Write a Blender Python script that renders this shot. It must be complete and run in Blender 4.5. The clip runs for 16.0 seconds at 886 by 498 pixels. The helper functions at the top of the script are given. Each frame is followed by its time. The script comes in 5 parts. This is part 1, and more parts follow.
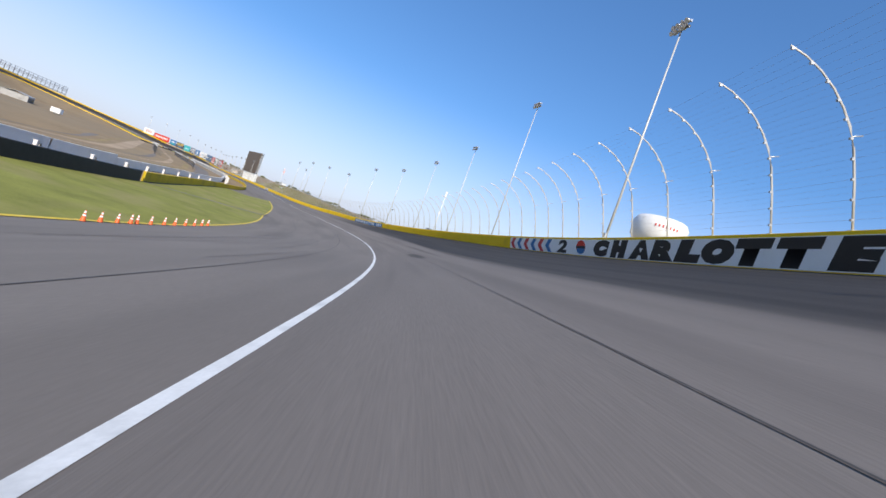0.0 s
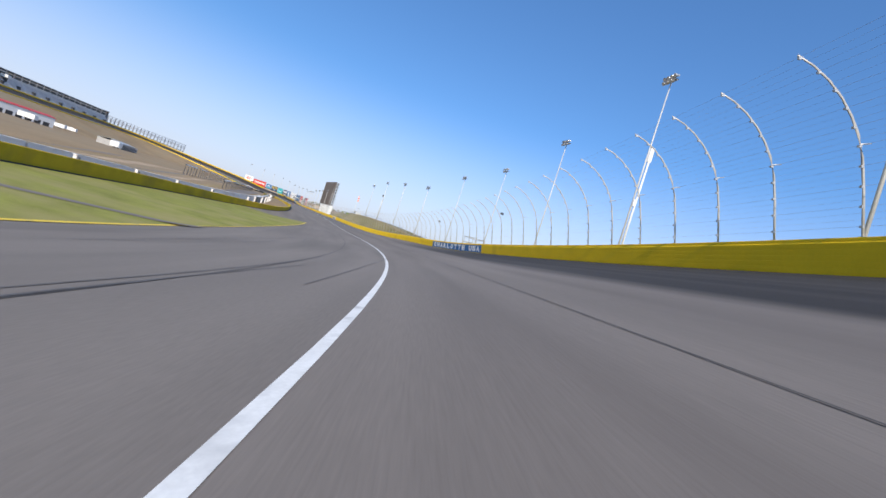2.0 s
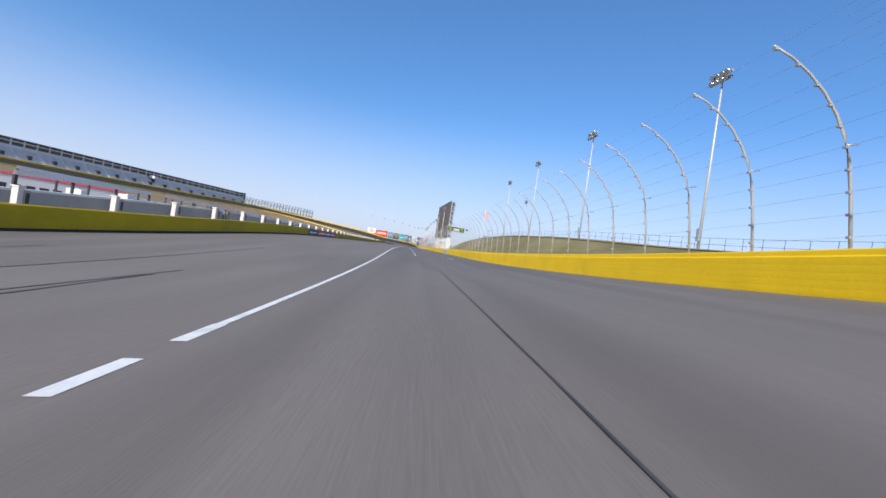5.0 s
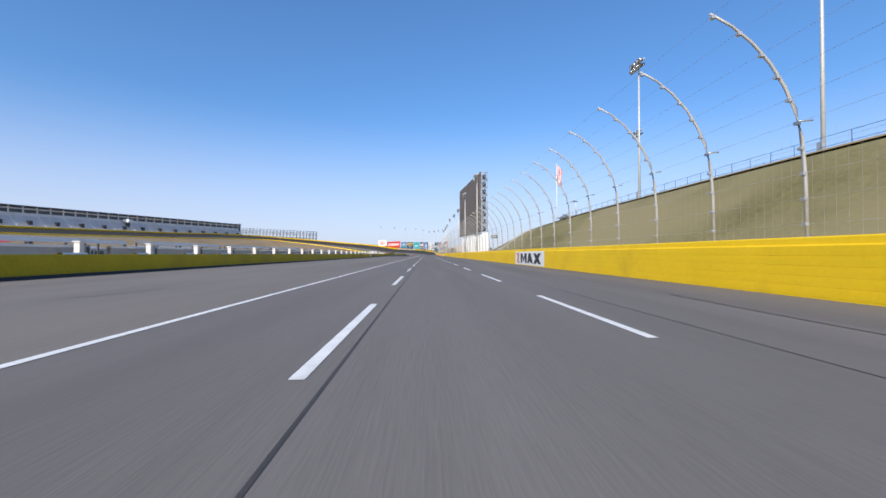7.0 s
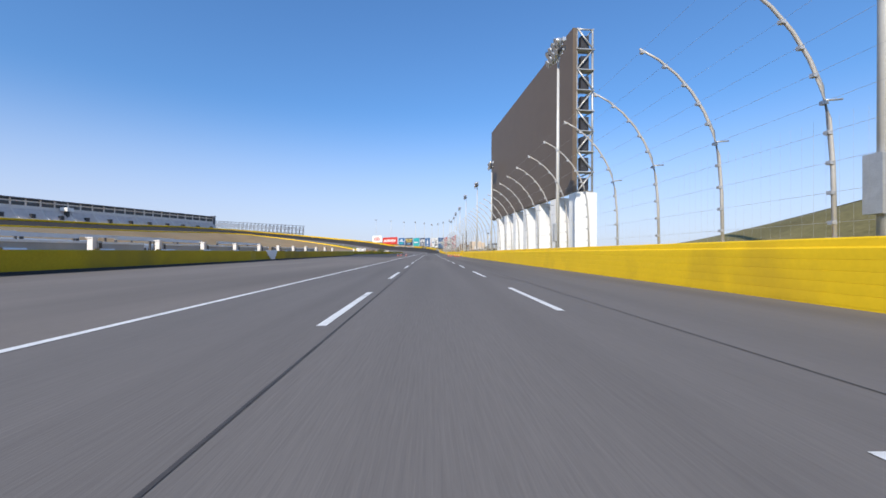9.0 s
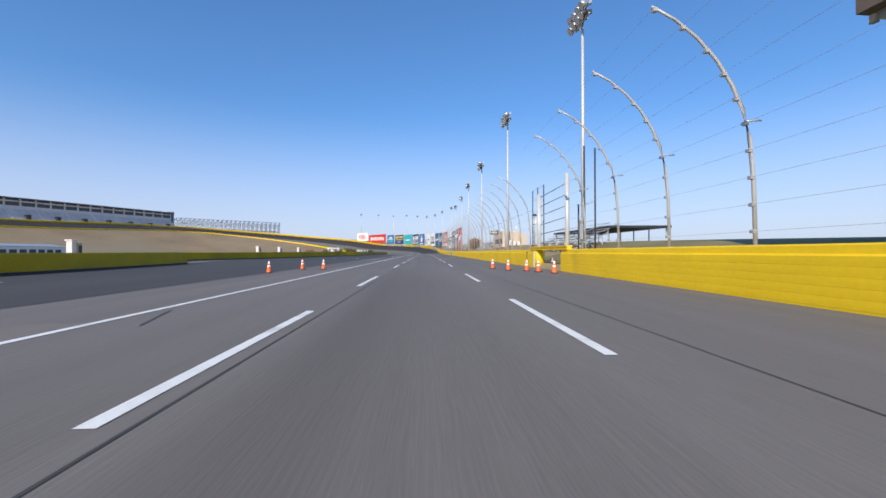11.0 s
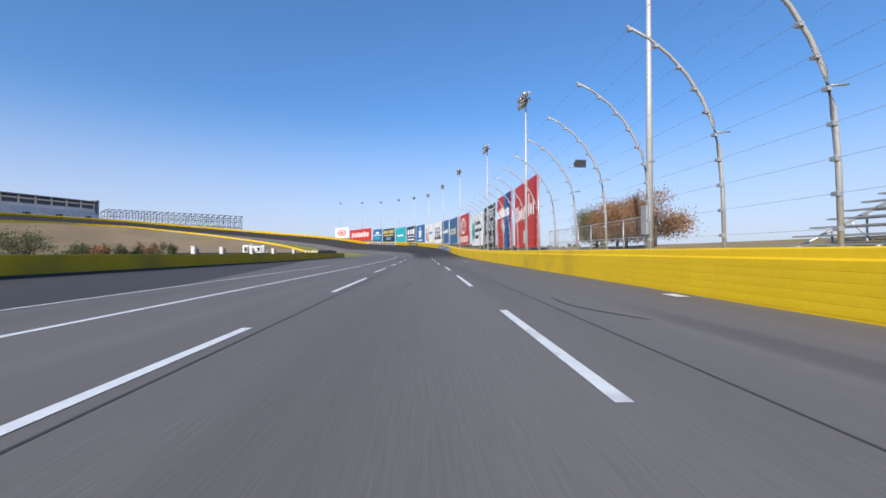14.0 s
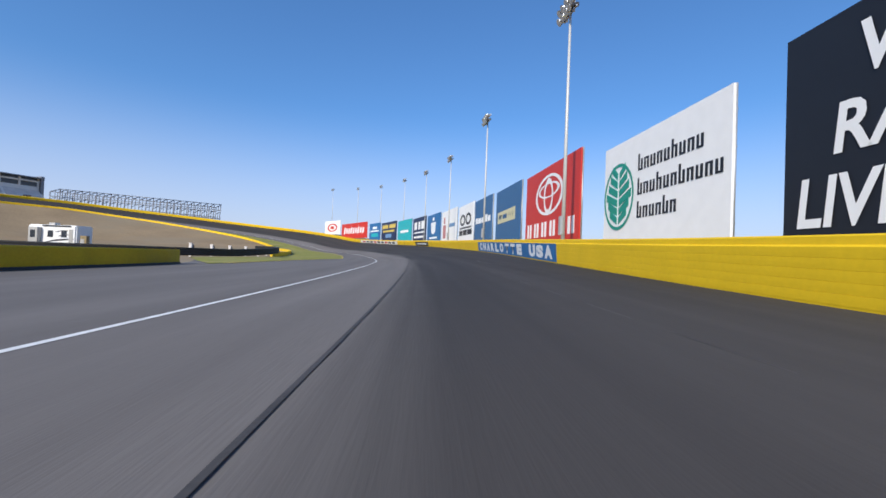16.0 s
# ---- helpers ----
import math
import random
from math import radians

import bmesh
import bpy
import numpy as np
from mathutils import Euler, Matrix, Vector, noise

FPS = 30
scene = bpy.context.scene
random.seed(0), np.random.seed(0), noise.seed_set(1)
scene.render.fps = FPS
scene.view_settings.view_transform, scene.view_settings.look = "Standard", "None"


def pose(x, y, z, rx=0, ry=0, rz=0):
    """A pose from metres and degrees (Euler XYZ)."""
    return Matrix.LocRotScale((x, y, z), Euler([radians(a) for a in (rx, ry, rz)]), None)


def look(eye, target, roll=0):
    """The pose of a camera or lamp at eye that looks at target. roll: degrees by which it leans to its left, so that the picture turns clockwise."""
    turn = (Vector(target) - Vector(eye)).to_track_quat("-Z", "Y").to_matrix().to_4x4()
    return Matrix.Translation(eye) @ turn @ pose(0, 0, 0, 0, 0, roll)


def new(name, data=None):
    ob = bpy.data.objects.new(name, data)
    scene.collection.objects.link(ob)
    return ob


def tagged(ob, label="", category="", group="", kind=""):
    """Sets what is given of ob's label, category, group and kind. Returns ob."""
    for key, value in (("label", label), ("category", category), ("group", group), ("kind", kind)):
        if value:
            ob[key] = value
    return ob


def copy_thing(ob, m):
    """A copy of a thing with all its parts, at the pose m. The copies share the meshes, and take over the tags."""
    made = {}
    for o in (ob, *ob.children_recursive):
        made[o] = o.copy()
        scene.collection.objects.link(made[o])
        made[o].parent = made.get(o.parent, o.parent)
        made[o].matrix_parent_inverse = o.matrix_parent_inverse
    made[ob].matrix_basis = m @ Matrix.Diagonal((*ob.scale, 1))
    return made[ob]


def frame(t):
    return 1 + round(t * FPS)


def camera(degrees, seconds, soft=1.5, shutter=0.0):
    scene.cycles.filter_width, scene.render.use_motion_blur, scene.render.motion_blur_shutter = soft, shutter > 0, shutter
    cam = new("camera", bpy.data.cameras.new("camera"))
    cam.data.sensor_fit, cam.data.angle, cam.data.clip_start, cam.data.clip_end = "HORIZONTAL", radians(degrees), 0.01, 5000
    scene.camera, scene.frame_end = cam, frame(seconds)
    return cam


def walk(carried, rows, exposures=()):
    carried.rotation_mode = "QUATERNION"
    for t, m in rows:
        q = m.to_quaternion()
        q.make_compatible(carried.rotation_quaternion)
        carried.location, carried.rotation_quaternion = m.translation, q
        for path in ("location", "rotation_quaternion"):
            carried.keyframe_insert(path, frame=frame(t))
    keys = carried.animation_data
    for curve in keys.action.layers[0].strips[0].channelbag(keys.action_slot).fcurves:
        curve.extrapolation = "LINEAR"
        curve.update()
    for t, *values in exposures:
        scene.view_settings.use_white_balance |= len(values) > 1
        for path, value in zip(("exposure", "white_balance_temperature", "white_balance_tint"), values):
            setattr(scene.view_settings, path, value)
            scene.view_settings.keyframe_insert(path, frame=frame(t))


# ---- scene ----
# ---- camera ----
cam = camera(95.0, 16.0, soft=1.6)
ROWS = [
    (0, -53.068, -267.555, 4.887, -0.457, -20.054, -37.501),
    (0.5, -44.835, -254.737, 4.254, -0.360, -19.678, -34.297),
    (1, -37.288, -241.329, 3.593, -0.277, -19.213, -31.123),
    (1.5, -30.301, -227.100, 3.005, -0.123, -18.582, -27.721),
    (2, -23.880, -212.020, 2.508, 0.043, -18.004, -24.272),
    (2.5, -17.959, -195.978, 2.094, 0.217, -17.250, -20.645),
    (3, -12.918, -178.914, 1.707, 0.417, -15.568, -16.868),
    (3.5, -8.968, -161.567, 1.357, 0.392, -13.531, -13.280),
    (4, -5.973, -144.165, 1.041, 0.360, -11.324, -10.195),
    (4.5, -3.684, -126.413, 0.774, 0.288, -10.337, -7.509),
    (5, -2.157, -108.455, 0.642, 0.273, -8.648, -5.082),
    (5.5, -1.295, -90.416, 0.675, 0.353, -5.327, -3.671),
    (6, -0.839, -72.361, 0.843, 0.515, -2.099, -3.255),
    (6.5, -0.574, -54.288, 0.963, 0.681, -0.076, -3.168),
    (7, -0.354, -36.145, 0.972, 0.671, 0.029, -2.384),
    (7.5, -0.157, -18.190, 0.972, 0.869, -0.101, -1.968),
    (8, -0.021, -0.000, 0.972, 0.811, -0.220, -1.989),
    (8.5, 0.012, 18.561, 0.972, 0.429, -0.374, -2.094),
    (9, 0.041, 36.594, 0.973, 0.412, -0.368, -2.104),
    (9.5, 0.180, 53.852, 0.973, 0.323, -0.212, -2.258),
    (10, 0.357, 70.757, 0.973, 0.264, -0.067, -2.445),
    (10.5, 0.533, 87.504, 0.973, 0.275, 0.047, -2.624),
    (11, 0.694, 104.191, 0.973, 0.345, 0.148, -2.759),
    (11.5, 0.843, 120.871, 0.973, 0.412, 0.213, -2.762),
    (12, 0.996, 137.600, 0.973, 0.348, 0.115, -2.447),
    (12.5, 1.178, 153.902, 0.971, 0.582, 0.044, -2.585),
    (13, 1.333, 170.265, 0.966, 0.432, 0.030, -2.574),
    (13.5, 1.493, 186.633, 0.967, 0.365, 0.069, -2.541),
    (14, 1.653, 202.995, 0.975, 0.467, 0.142, -2.524),
    (14.5, 1.758, 219.068, 0.968, 0.818, 0.120, -2.534),
    (15, 1.606, 235.601, 0.954, 1.025, -0.205, -2.411),
    (15.5, 1.232, 252.227, 0.997, 1.201, -1.016, -2.023),
    (16, 0.604, 268.268, 1.091, 1.153, -2.341, -0.966),
]
walk(cam, [(t, pose(x, y, z, 90 + p, r, w)) for t, x, y, z, p, r, w in ROWS],
     [(0, 0.32, 6750, 10), (2, 0.28, 6700, 10), (4, 0.2, 6600, 10), (6.5, 0.25, 6650, 10), (9, 0.22, 6600, 10), (12, 0.14, 6500, 10), (14, 0.15, 6500, 10), (15, 0.15, 6450, 10), (16, 0.1, 6400, 10)])

# ---- light ----
SUN_EL, SUN_AZ = 33.0, 205.0          # elevation; compass bearing with +y as north
world = bpy.data.worlds.new("sky")
scene.world = world
world.use_nodes = True
wn = world.node_tree.nodes
sky = wn.new("ShaderNodeTexSky")
sky.sky_type = "NISHITA"
sky.sun_disc = False
sky.sun_elevation = radians(SUN_EL)
sky.sun_rotation = radians(SUN_AZ)
sky.altitude = 200
sky.air_density, sky.dust_density, sky.ozone_density = 1.0, 0.9, 2.5
wn["Background"].inputs[1].default_value = 0.16
rich = wn.new("ShaderNodeHueSaturation")
rich.inputs["Saturation"].default_value = 1.15
soft_sky = wn.new("ShaderNodeGamma")
soft_sky.inputs["Gamma"].default_value = 0.8
world.node_tree.links.new(sky.outputs[0], soft_sky.inputs["Color"])
world.node_tree.links.new(soft_sky.outputs[0], rich.inputs["Color"])
clear = wn.new("ShaderNodeMix")
clear.data_type, clear.blend_type = "RGBA", "MULTIPLY"
clear.inputs[0].default_value = 1.0
clear.inputs[7].default_value = (0.675, 1.0, 1.35, 1)
world.node_tree.links.new(rich.outputs[0], clear.inputs[6])
# pale haze all round the horizon
way = wn.new("ShaderNodeTexCoord")
high = wn.new("ShaderNodeSeparateXYZ")
thin = wn.new("ShaderNodeMapRange")
thin.interpolation_type = "SMOOTHSTEP"
for i, v in enumerate((0.0, 0.34, 0.7, 0.0)):
    thin.inputs[i + 1].default_value = v
haze = wn.new("ShaderNodeMix")
haze.data_type = "RGBA"
haze.inputs[7].default_value = (3.8, 3.85, 4.9, 1)
world.node_tree.links.new(way.outputs["Generated"], high.inputs[0])
world.node_tree.links.new(high.outputs[2], thin.inputs[0])
world.node_tree.links.new(thin.outputs[0], haze.inputs[0])
world.node_tree.links.new(clear.outputs[2], haze.inputs[6])
world.node_tree.links.new(haze.outputs[2], wn["Background"].inputs[0])
sun_data = bpy.data.lights.new("sun", "SUN")
sun_data.energy, sun_data.angle, sun_data.color = 4.2, radians(0.53), (1.0, 0.91, 0.78)
sun = new("sun", sun_data)
az = radians(SUN_AZ)
sun_way = Vector((math.sin(az) * math.cos(radians(SUN_EL)), math.cos(az) * math.cos(radians(SUN_EL)), math.sin(radians(SUN_EL))))
sun.matrix_world = look(sun_way * 300, (0, 0, 0))

# ---- materials ----
def mat(name, col, rough=0.6, metal=0.0, var=0.12, scale=1.5, fine=25.0, bump=0.1, dirt=None, dirt_at=0.62, uv=False, stretch=(1, 1, 1), rand=0.0, spec=0.5):
    """A surface with a broad and a fine variation, optional stains of another colour and fine relief."""
    m = bpy.data.materials.new(name)
    m.use_nodes = True
    nt = m.node_tree
    n, lk = nt.nodes, nt.links.new
    b = n["Principled BSDF"]
    b.inputs["Roughness"].default_value, b.inputs["Metallic"].default_value = rough, metal
    b.inputs["Specular IOR Level"].default_value = spec
    tc, mp = n.new("ShaderNodeTexCoord"), n.new("ShaderNodeMapping")
    mp.inputs["Scale"].default_value = stretch
    lk(tc.outputs["UV" if uv else "Object"], mp.inputs[0])
    broad, small = n.new("ShaderNodeTexNoise"), n.new("ShaderNodeTexNoise")
    for t, sc, de in ((broad, scale, 5), (small, fine, 3)):
        t.inputs["Scale"].default_value, t.inputs["Detail"].default_value = sc, de
        lk(mp.outputs[0], t.inputs["Vector"])
    both = n.new("ShaderNodeMix")
    both.inputs[0].default_value = 0.4
    lk(broad.outputs[0], both.inputs[2]); lk(small.outputs[0], both.inputs[3])
    ramp = n.new("ShaderNodeValToRGB")
    ramp.color_ramp.elements[0].position, ramp.color_ramp.elements[1].position = 0.3, 0.7
    ramp.color_ramp.elements[0].color = (*[c * (1 - var) for c in col], 1)
    ramp.color_ramp.elements[1].color = (*[min(1, c * (1 + var)) for c in col], 1)
    lk(both.outputs[0], ramp.inputs[0])
    out = ramp.outputs[0]
    if dirt:
        d = n.new("ShaderNodeTexNoise")
        d.inputs["Scale"].default_value, d.inputs["Detail"].default_value = scale * 0.45, 8
        lk(mp.outputs[0], d.inputs["Vector"])
        dr = n.new("ShaderNodeValToRGB")
        dr.color_ramp.elements[0].position, dr.color_ramp.elements[1].position = dirt_at - 0.1, dirt_at + 0.1
        lk(d.outputs[0], dr.inputs[0])
        mx = n.new("ShaderNodeMix")
        mx.data_type = "RGBA"
        lk(dr.outputs[0], mx.inputs[0]); lk(out, mx.inputs[6])
        mx.inputs[7].default_value = (*dirt, 1)
        out = mx.outputs[2]
    if rand:
        oi, hs = n.new("ShaderNodeObjectInfo"), n.new("ShaderNodeHueSaturation")
        mr = n.new("ShaderNodeMapRange")
        mr.inputs[3].default_value, mr.inputs[4].default_value = 1 - rand, 1 + rand
        lk(oi.outputs["Random"], mr.inputs[0]); lk(mr.outputs[0], hs.inputs["Value"]); lk(out, hs.inputs["Color"])
        out = hs.outputs[0]
    lk(out, b.inputs["Base Color"])
    if bump:
        bp = n.new("ShaderNodeBump")
        bp.inputs["Strength"].default_value, bp.inputs["Distance"].default_value = bump, 0.02
        lk(small.outputs[0], bp.inputs["Height"]); lk(bp.outputs[0], b.inputs["Normal"])
    return m


ASPHALT = mat("racing_asphalt", (0.163, 0.149, 0.139), 0.85, var=0.16, scale=0.9, fine=40, bump=0.25, uv=True, stretch=(0.05, 1.0, 1), dirt=(0.125, 0.113, 0.106), dirt_at=0.6, spec=0.25)
APRON = mat("apron_asphalt", (0.19, 0.167, 0.148), 0.85, var=0.16, scale=0.5, fine=30, bump=0.25, uv=True, stretch=(0.12, 1, 1), dirt=(0.145, 0.127, 0.113), dirt_at=0.6, spec=0.3)
APRON_DARK = mat("dark_apron_asphalt", (0.052, 0.046, 0.043), 0.85, var=0.2, scale=0.5, fine=30, bump=0.25, uv=True, stretch=(0.12, 1, 1))


def rubber_and_shadow(m):
    """Tyre rubber laid down on the outer lanes of both turns, fading out at its edges; smudges and one painted shadow.
    """
    n, lk = m.node_tree.nodes, m.node_tree.links.new
    base = n["Principled BSDF"].inputs["Base Color"]
    old = base.links[0].from_socket
    tc, sep, wob = n.new("ShaderNodeTexCoord"), n.new("ShaderNodeSeparateXYZ"), n.new("ShaderNodeTexNoise")
    mp = n.new("ShaderNodeMapping")
    mp.inputs["Scale"].default_value = (0.03, 0.9, 1)
    lk(tc.outputs["UV"], sep.inputs[0]); lk(tc.outputs["UV"], mp.inputs[0]); lk(mp.outputs[0], wob.inputs["Vector"])
    wob.inputs["Scale"].default_value, wob.inputs["Detail"].default_value = 1.0, 6

    def op(kind, a, b):
        k = n.new("ShaderNodeMath")
        k.operation = kind
        for i, v in enumerate((a, b)):
            if isinstance(v, (int, float)):
                k.inputs[i].default_value = v
            else:
                lk(v, k.inputs[i])
        return k.outputs[0]

    def rise(v, a, b, top=1.0):
        k = n.new("ShaderNodeMapRange")
        k.interpolation_type = "SMOOTHSTEP"
        for i, x in enumerate((a, b, 0.0, top)):
            k.inputs[i + 1].default_value = x
        lk(v, k.inputs[0])
        return k.outputs[0]

    s = sep.outputs[0]
    e = op("ADD", sep.outputs[1], op("MULTIPLY", op("SUBTRACT", wob.outputs[0], 0.5), 1.6))
    ahead = op("MULTIPLY", rise(s, 238, 282), rise(e, 3.2, 4.7))
    behind = op("MULTIPLY", rise(op("MULTIPLY", s, -1.0), 105, 170), rise(e, 6.2, 8.2))
    smudges_and_shadow = None
    # the first ellipse is a floodlight cluster's cast shadow painted in; the others are smudges
    for s0, e0, ls, le, k in ((-241, 3.4, 5.0, 0.75, 0.75), (-231, 5.4, 14.0, 0.5, 0.4), (186, 4.6, 7.0, 0.5, 0.4), (203, 8.6, 9.0, 0.5, 0.3), (14, 8.2, 12.0, 0.5, 0.3)):
        a, c = op("DIVIDE", op("SUBTRACT", s, s0), ls), op("DIVIDE", op("SUBTRACT", e, e0), le)
        one = rise(op("MULTIPLY", op("ADD", op("MULTIPLY", a, a), op("MULTIPLY", c, c)), -1.0), -1.0, -0.1, k)
        smudges_and_shadow = one if smudges_and_shadow is None else op("MAXIMUM", smudges_and_shadow, one)
    mx = n.new("ShaderNodeMix")
    mx.data_type = "RGBA"
    lk(op("MULTIPLY", op("MAXIMUM", smudges_and_shadow, op("ADD", ahead, behind)), op("ADD", op("MULTIPLY", wob.outputs[0], 0.5), 0.65)), mx.inputs[0])
    mx.inputs[7].default_value = (0.032, 0.029, 0.028, 1)
    pale_stretch = n.new("ShaderNodeMix")          # paler road colour before the straight
    pale_stretch.data_type, pale_stretch.blend_type = "RGBA", "MULTIPLY"
    lk(rise(op("MULTIPLY", s, -1.0), 70, 125), pale_stretch.inputs[0])
    pale_stretch.inputs[7].default_value = (1.15, 1.1, 1.05, 1)
    pale_stretch.clamp_result = False
    lk(old, pale_stretch.inputs[6])
    lk(pale_stretch.outputs[2], mx.inputs[6])
    lk(mx.outputs[2], base)


rubber_and_shadow(ASPHALT)
TAR = mat("tar_seam", (0.055, 0.05, 0.047), 0.75, var=0.3)
SKID = mat("tyre_mark", (0.095, 0.085, 0.078), 0.7, var=0.3)
WHITE_LINE = mat("white_road_paint", (0.74, 0.74, 0.72), 0.65, var=0.12, scale=3, dirt=(0.45, 0.45, 0.44), dirt_at=0.66)
YELLOW_LINE = mat("yellow_road_paint", (0.72, 0.52, 0.05), 0.65, var=0.15, scale=3, dirt=(0.4, 0.33, 0.1), dirt_at=0.64)
# wall yellow darkened for the inner wall's shaded face, with dirt stains
SHADED_YELLOW = mat("shaded_yellow_wall_paint", (0.54, 0.37, 0.015), 0.75, spec=0.25, var=0.14, scale=0.5, fine=9, bump=0.12, dirt=(0.36, 0.26, 0.03), dirt_at=0.6)
YELLOW = mat("yellow_wall_paint", (0.8, 0.52, 0.012), 0.68, spec=0.3, var=0.07, scale=0.7, fine=9, bump=0.12, dirt=(0.56, 0.35, 0.02), dirt_at=0.68)
WHITE = mat("white_paint", (0.78, 0.78, 0.77), 0.5, var=0.05, scale=1.0, fine=12, bump=0.05, dirt=(0.6, 0.6, 0.58), dirt_at=0.7)
BLACK = mat("black_paint", (0.012, 0.012, 0.014), 0.5, var=0.2, bump=0.05)
BLUE = mat("blue_paint", (0.015, 0.14, 0.36), 0.5, var=0.1, bump=0.05)
RED = mat("red_paint", (0.55, 0.035, 0.03), 0.5, var=0.1, bump=0.05)
NAVY = mat("navy_vinyl", (0.012, 0.03, 0.09), 0.55, var=0.1, bump=0.04)
STEEL = mat("galvanised_steel", (0.5, 0.5, 0.49), 0.45, metal=0.55, var=0.15, scale=4, fine=30, bump=0.08)
FENCE_STEEL = mat("weathered_post_steel", (0.46, 0.44, 0.41), 0.5, metal=0.2, var=0.12, scale=2, fine=20, bump=0.05)
POLE = mat("pale_pole_steel", (0.57, 0.56, 0.53), 0.5, metal=0.2, var=0.08, scale=1, fine=20, bump=0.05)
CABLE = mat("steel_cable", (0.5, 0.5, 0.5), 0.5, metal=0.5, var=0.2)
DARK = mat("dark_fittings", (0.035, 0.035, 0.04), 0.5, var=0.2)
LAMP_GLASS = mat("lamp_reflector", (0.62, 0.63, 0.64), 0.25, metal=0.6, var=0.1)
GRASS = mat("mown_grass", (0.23, 0.235, 0.055), 0.95, var=0.3, scale=0.35, fine=8, bump=0.5, dirt=(0.29, 0.26, 0.1), dirt_at=0.58, spec=0.2)
DRY = mat("dry_grass", (0.275, 0.2, 0.118), 0.95, var=0.22, scale=0.05, fine=1.2, bump=0.5, dirt=(0.26, 0.21, 0.14), dirt_at=0.55, spec=0.2)
BANK = mat("bank_grass", (0.185, 0.162, 0.07), 0.95, var=0.45, scale=0.22, fine=5, bump=0.6, dirt=(0.26, 0.22, 0.115), dirt_at=0.56, spec=0.2)
BROWN_BANK = mat("brown_bank_grass", (0.3, 0.225, 0.12), 0.95, var=0.4, scale=0.22, fine=5, bump=0.6, dirt=(0.24, 0.2, 0.09), dirt_at=0.56, spec=0.2)
MESH = mat("mesh_wire", (0.45, 0.44, 0.42), 0.5, metal=0.2, var=0.15)
PALE_DIRT = mat("pale_dirt", (0.42, 0.32, 0.22), 0.95, var=0.2, scale=0.2, fine=4, bump=0.4, dirt=(0.33, 0.25, 0.17), dirt_at=0.55, spec=0.2)
CONCRETE = mat("concrete", (0.42, 0.41, 0.39), 0.8, var=0.12, scale=0.6, fine=14, bump=0.15, dirt=(0.3, 0.29, 0.27), dirt_at=0.62)
STAND = mat("stand_concrete", (0.74, 0.7, 0.66), 0.8, var=0.12, scale=0.15, fine=3, bump=0.1)
SEATS = mat("grey_seats", (0.62, 0.57, 0.55), 0.6, var=0.2, scale=0.3, fine=4)
ROOF = mat("roof_metal", (0.2, 0.21, 0.24), 0.45, metal=0.3, var=0.1, scale=0.2)
GLASS = mat("dark_glass", (0.03, 0.035, 0.045), 0.12, var=0.1, bump=0)
BROWN = mat("brown_screen", (0.125, 0.094, 0.068), 0.6, var=0.08, scale=0.6, fine=14, bump=0.1)
TAN = mat("tan_stucco", (0.6, 0.48, 0.36), 0.85, var=0.08, scale=0.5, fine=20, bump=0.1)
ORANGE = mat("orange_plastic", (0.85, 0.13, 0.02), 0.45, var=0.1, bump=0.03)
RUBBER = mat("black_rubber", (0.018, 0.018, 0.018), 0.7, var=0.3)
TEAL = mat("teal_vinyl", (0.02, 0.42, 0.46), 0.55, var=0.06, bump=0.03)
GREEN = mat("green_vinyl", (0.01, 0.27, 0.2), 0.55, var=0.06, bump=0.03)
LIME = mat("lime_vinyl", (0.35, 0.62, 0.02), 0.55, var=0.06, bump=0.03)
PALEBLUE = mat("pale_blue_vinyl", (0.16, 0.3, 0.5), 0.55, var=0.06, bump=0.03)
STEELBLUE = mat("steel_blue_vinyl", (0.04, 0.13, 0.28), 0.55, var=0.06, bump=0.03)
VWHITE = mat("white_vinyl", (0.87, 0.87, 0.86), 0.55, var=0.04, bump=0.03)
VRED = mat("red_vinyl", (0.6, 0.034, 0.02), 0.55, var=0.06, bump=0.03)
VBLACK = mat("black_vinyl", (0.01, 0.012, 0.018), 0.55, var=0.1, bump=0.03)
GOLD = mat("gold_vinyl", (0.68, 0.5, 0.1), 0.55, var=0.06, bump=0.03)

# ---- track plan: stations along the inner white line, metres ----
PLAN_S = [-320, -280, -240, -200, -170, -140, -115, -90, -60, 150, 180, 210, 240, 270, 310, 360, 460, 520, 620, 1400]
BEND_S = PLAN_S[:-3] + [490, 530, 690, 715, 1400]
BEND = [.203, .216, .19, .24, .207, .137, .152, .056, -.002, -.002, 0, .004, .021, .072, .12, .159, .21, .26, .625, .625, 0, 0]
BANKING = [20.6, 19.9, 18.9, 17.9, 15.4, 11.3, 10.2, 5.2, 0, 0, 0, 0, .43, 2.1, 8.2, 14.1, 18.6, 19, 19, 19]
LEVEL_S = PLAN_S[:-3] + [490, 550, 600, 650, 700, 760, 900, 1400]
LEVEL = [4.9, 3.53, 1.94, .87, .18, -.36, -.77, -.6, 0, 0, 0, 0, -.07, -.06, .11, .13, 1.6, 4.2, 9.6, 14.6, 18.6, 19, 17, 15, 14]
WIDTH = [21.6, 21.4, 21.0, 18.3, 15.8, 14.7, 13.9, 13.1, 12.2, 10.9, 10.7, 10.9, 11.1, 10.8, 12, 13.2, 14.2, 15, 15, 15]
INNER_S = PLAN_S[:14] + [304, 316, 348, 362, 460, 1400]
INNER = [37, 36, 34, 34.6, 35, 31.5, 27.5, 14.6, 11.8, 11.5, 11.5, 11.5, 11.5, 11.5, 11.5, 22, 22, 19.5, 20, 20]
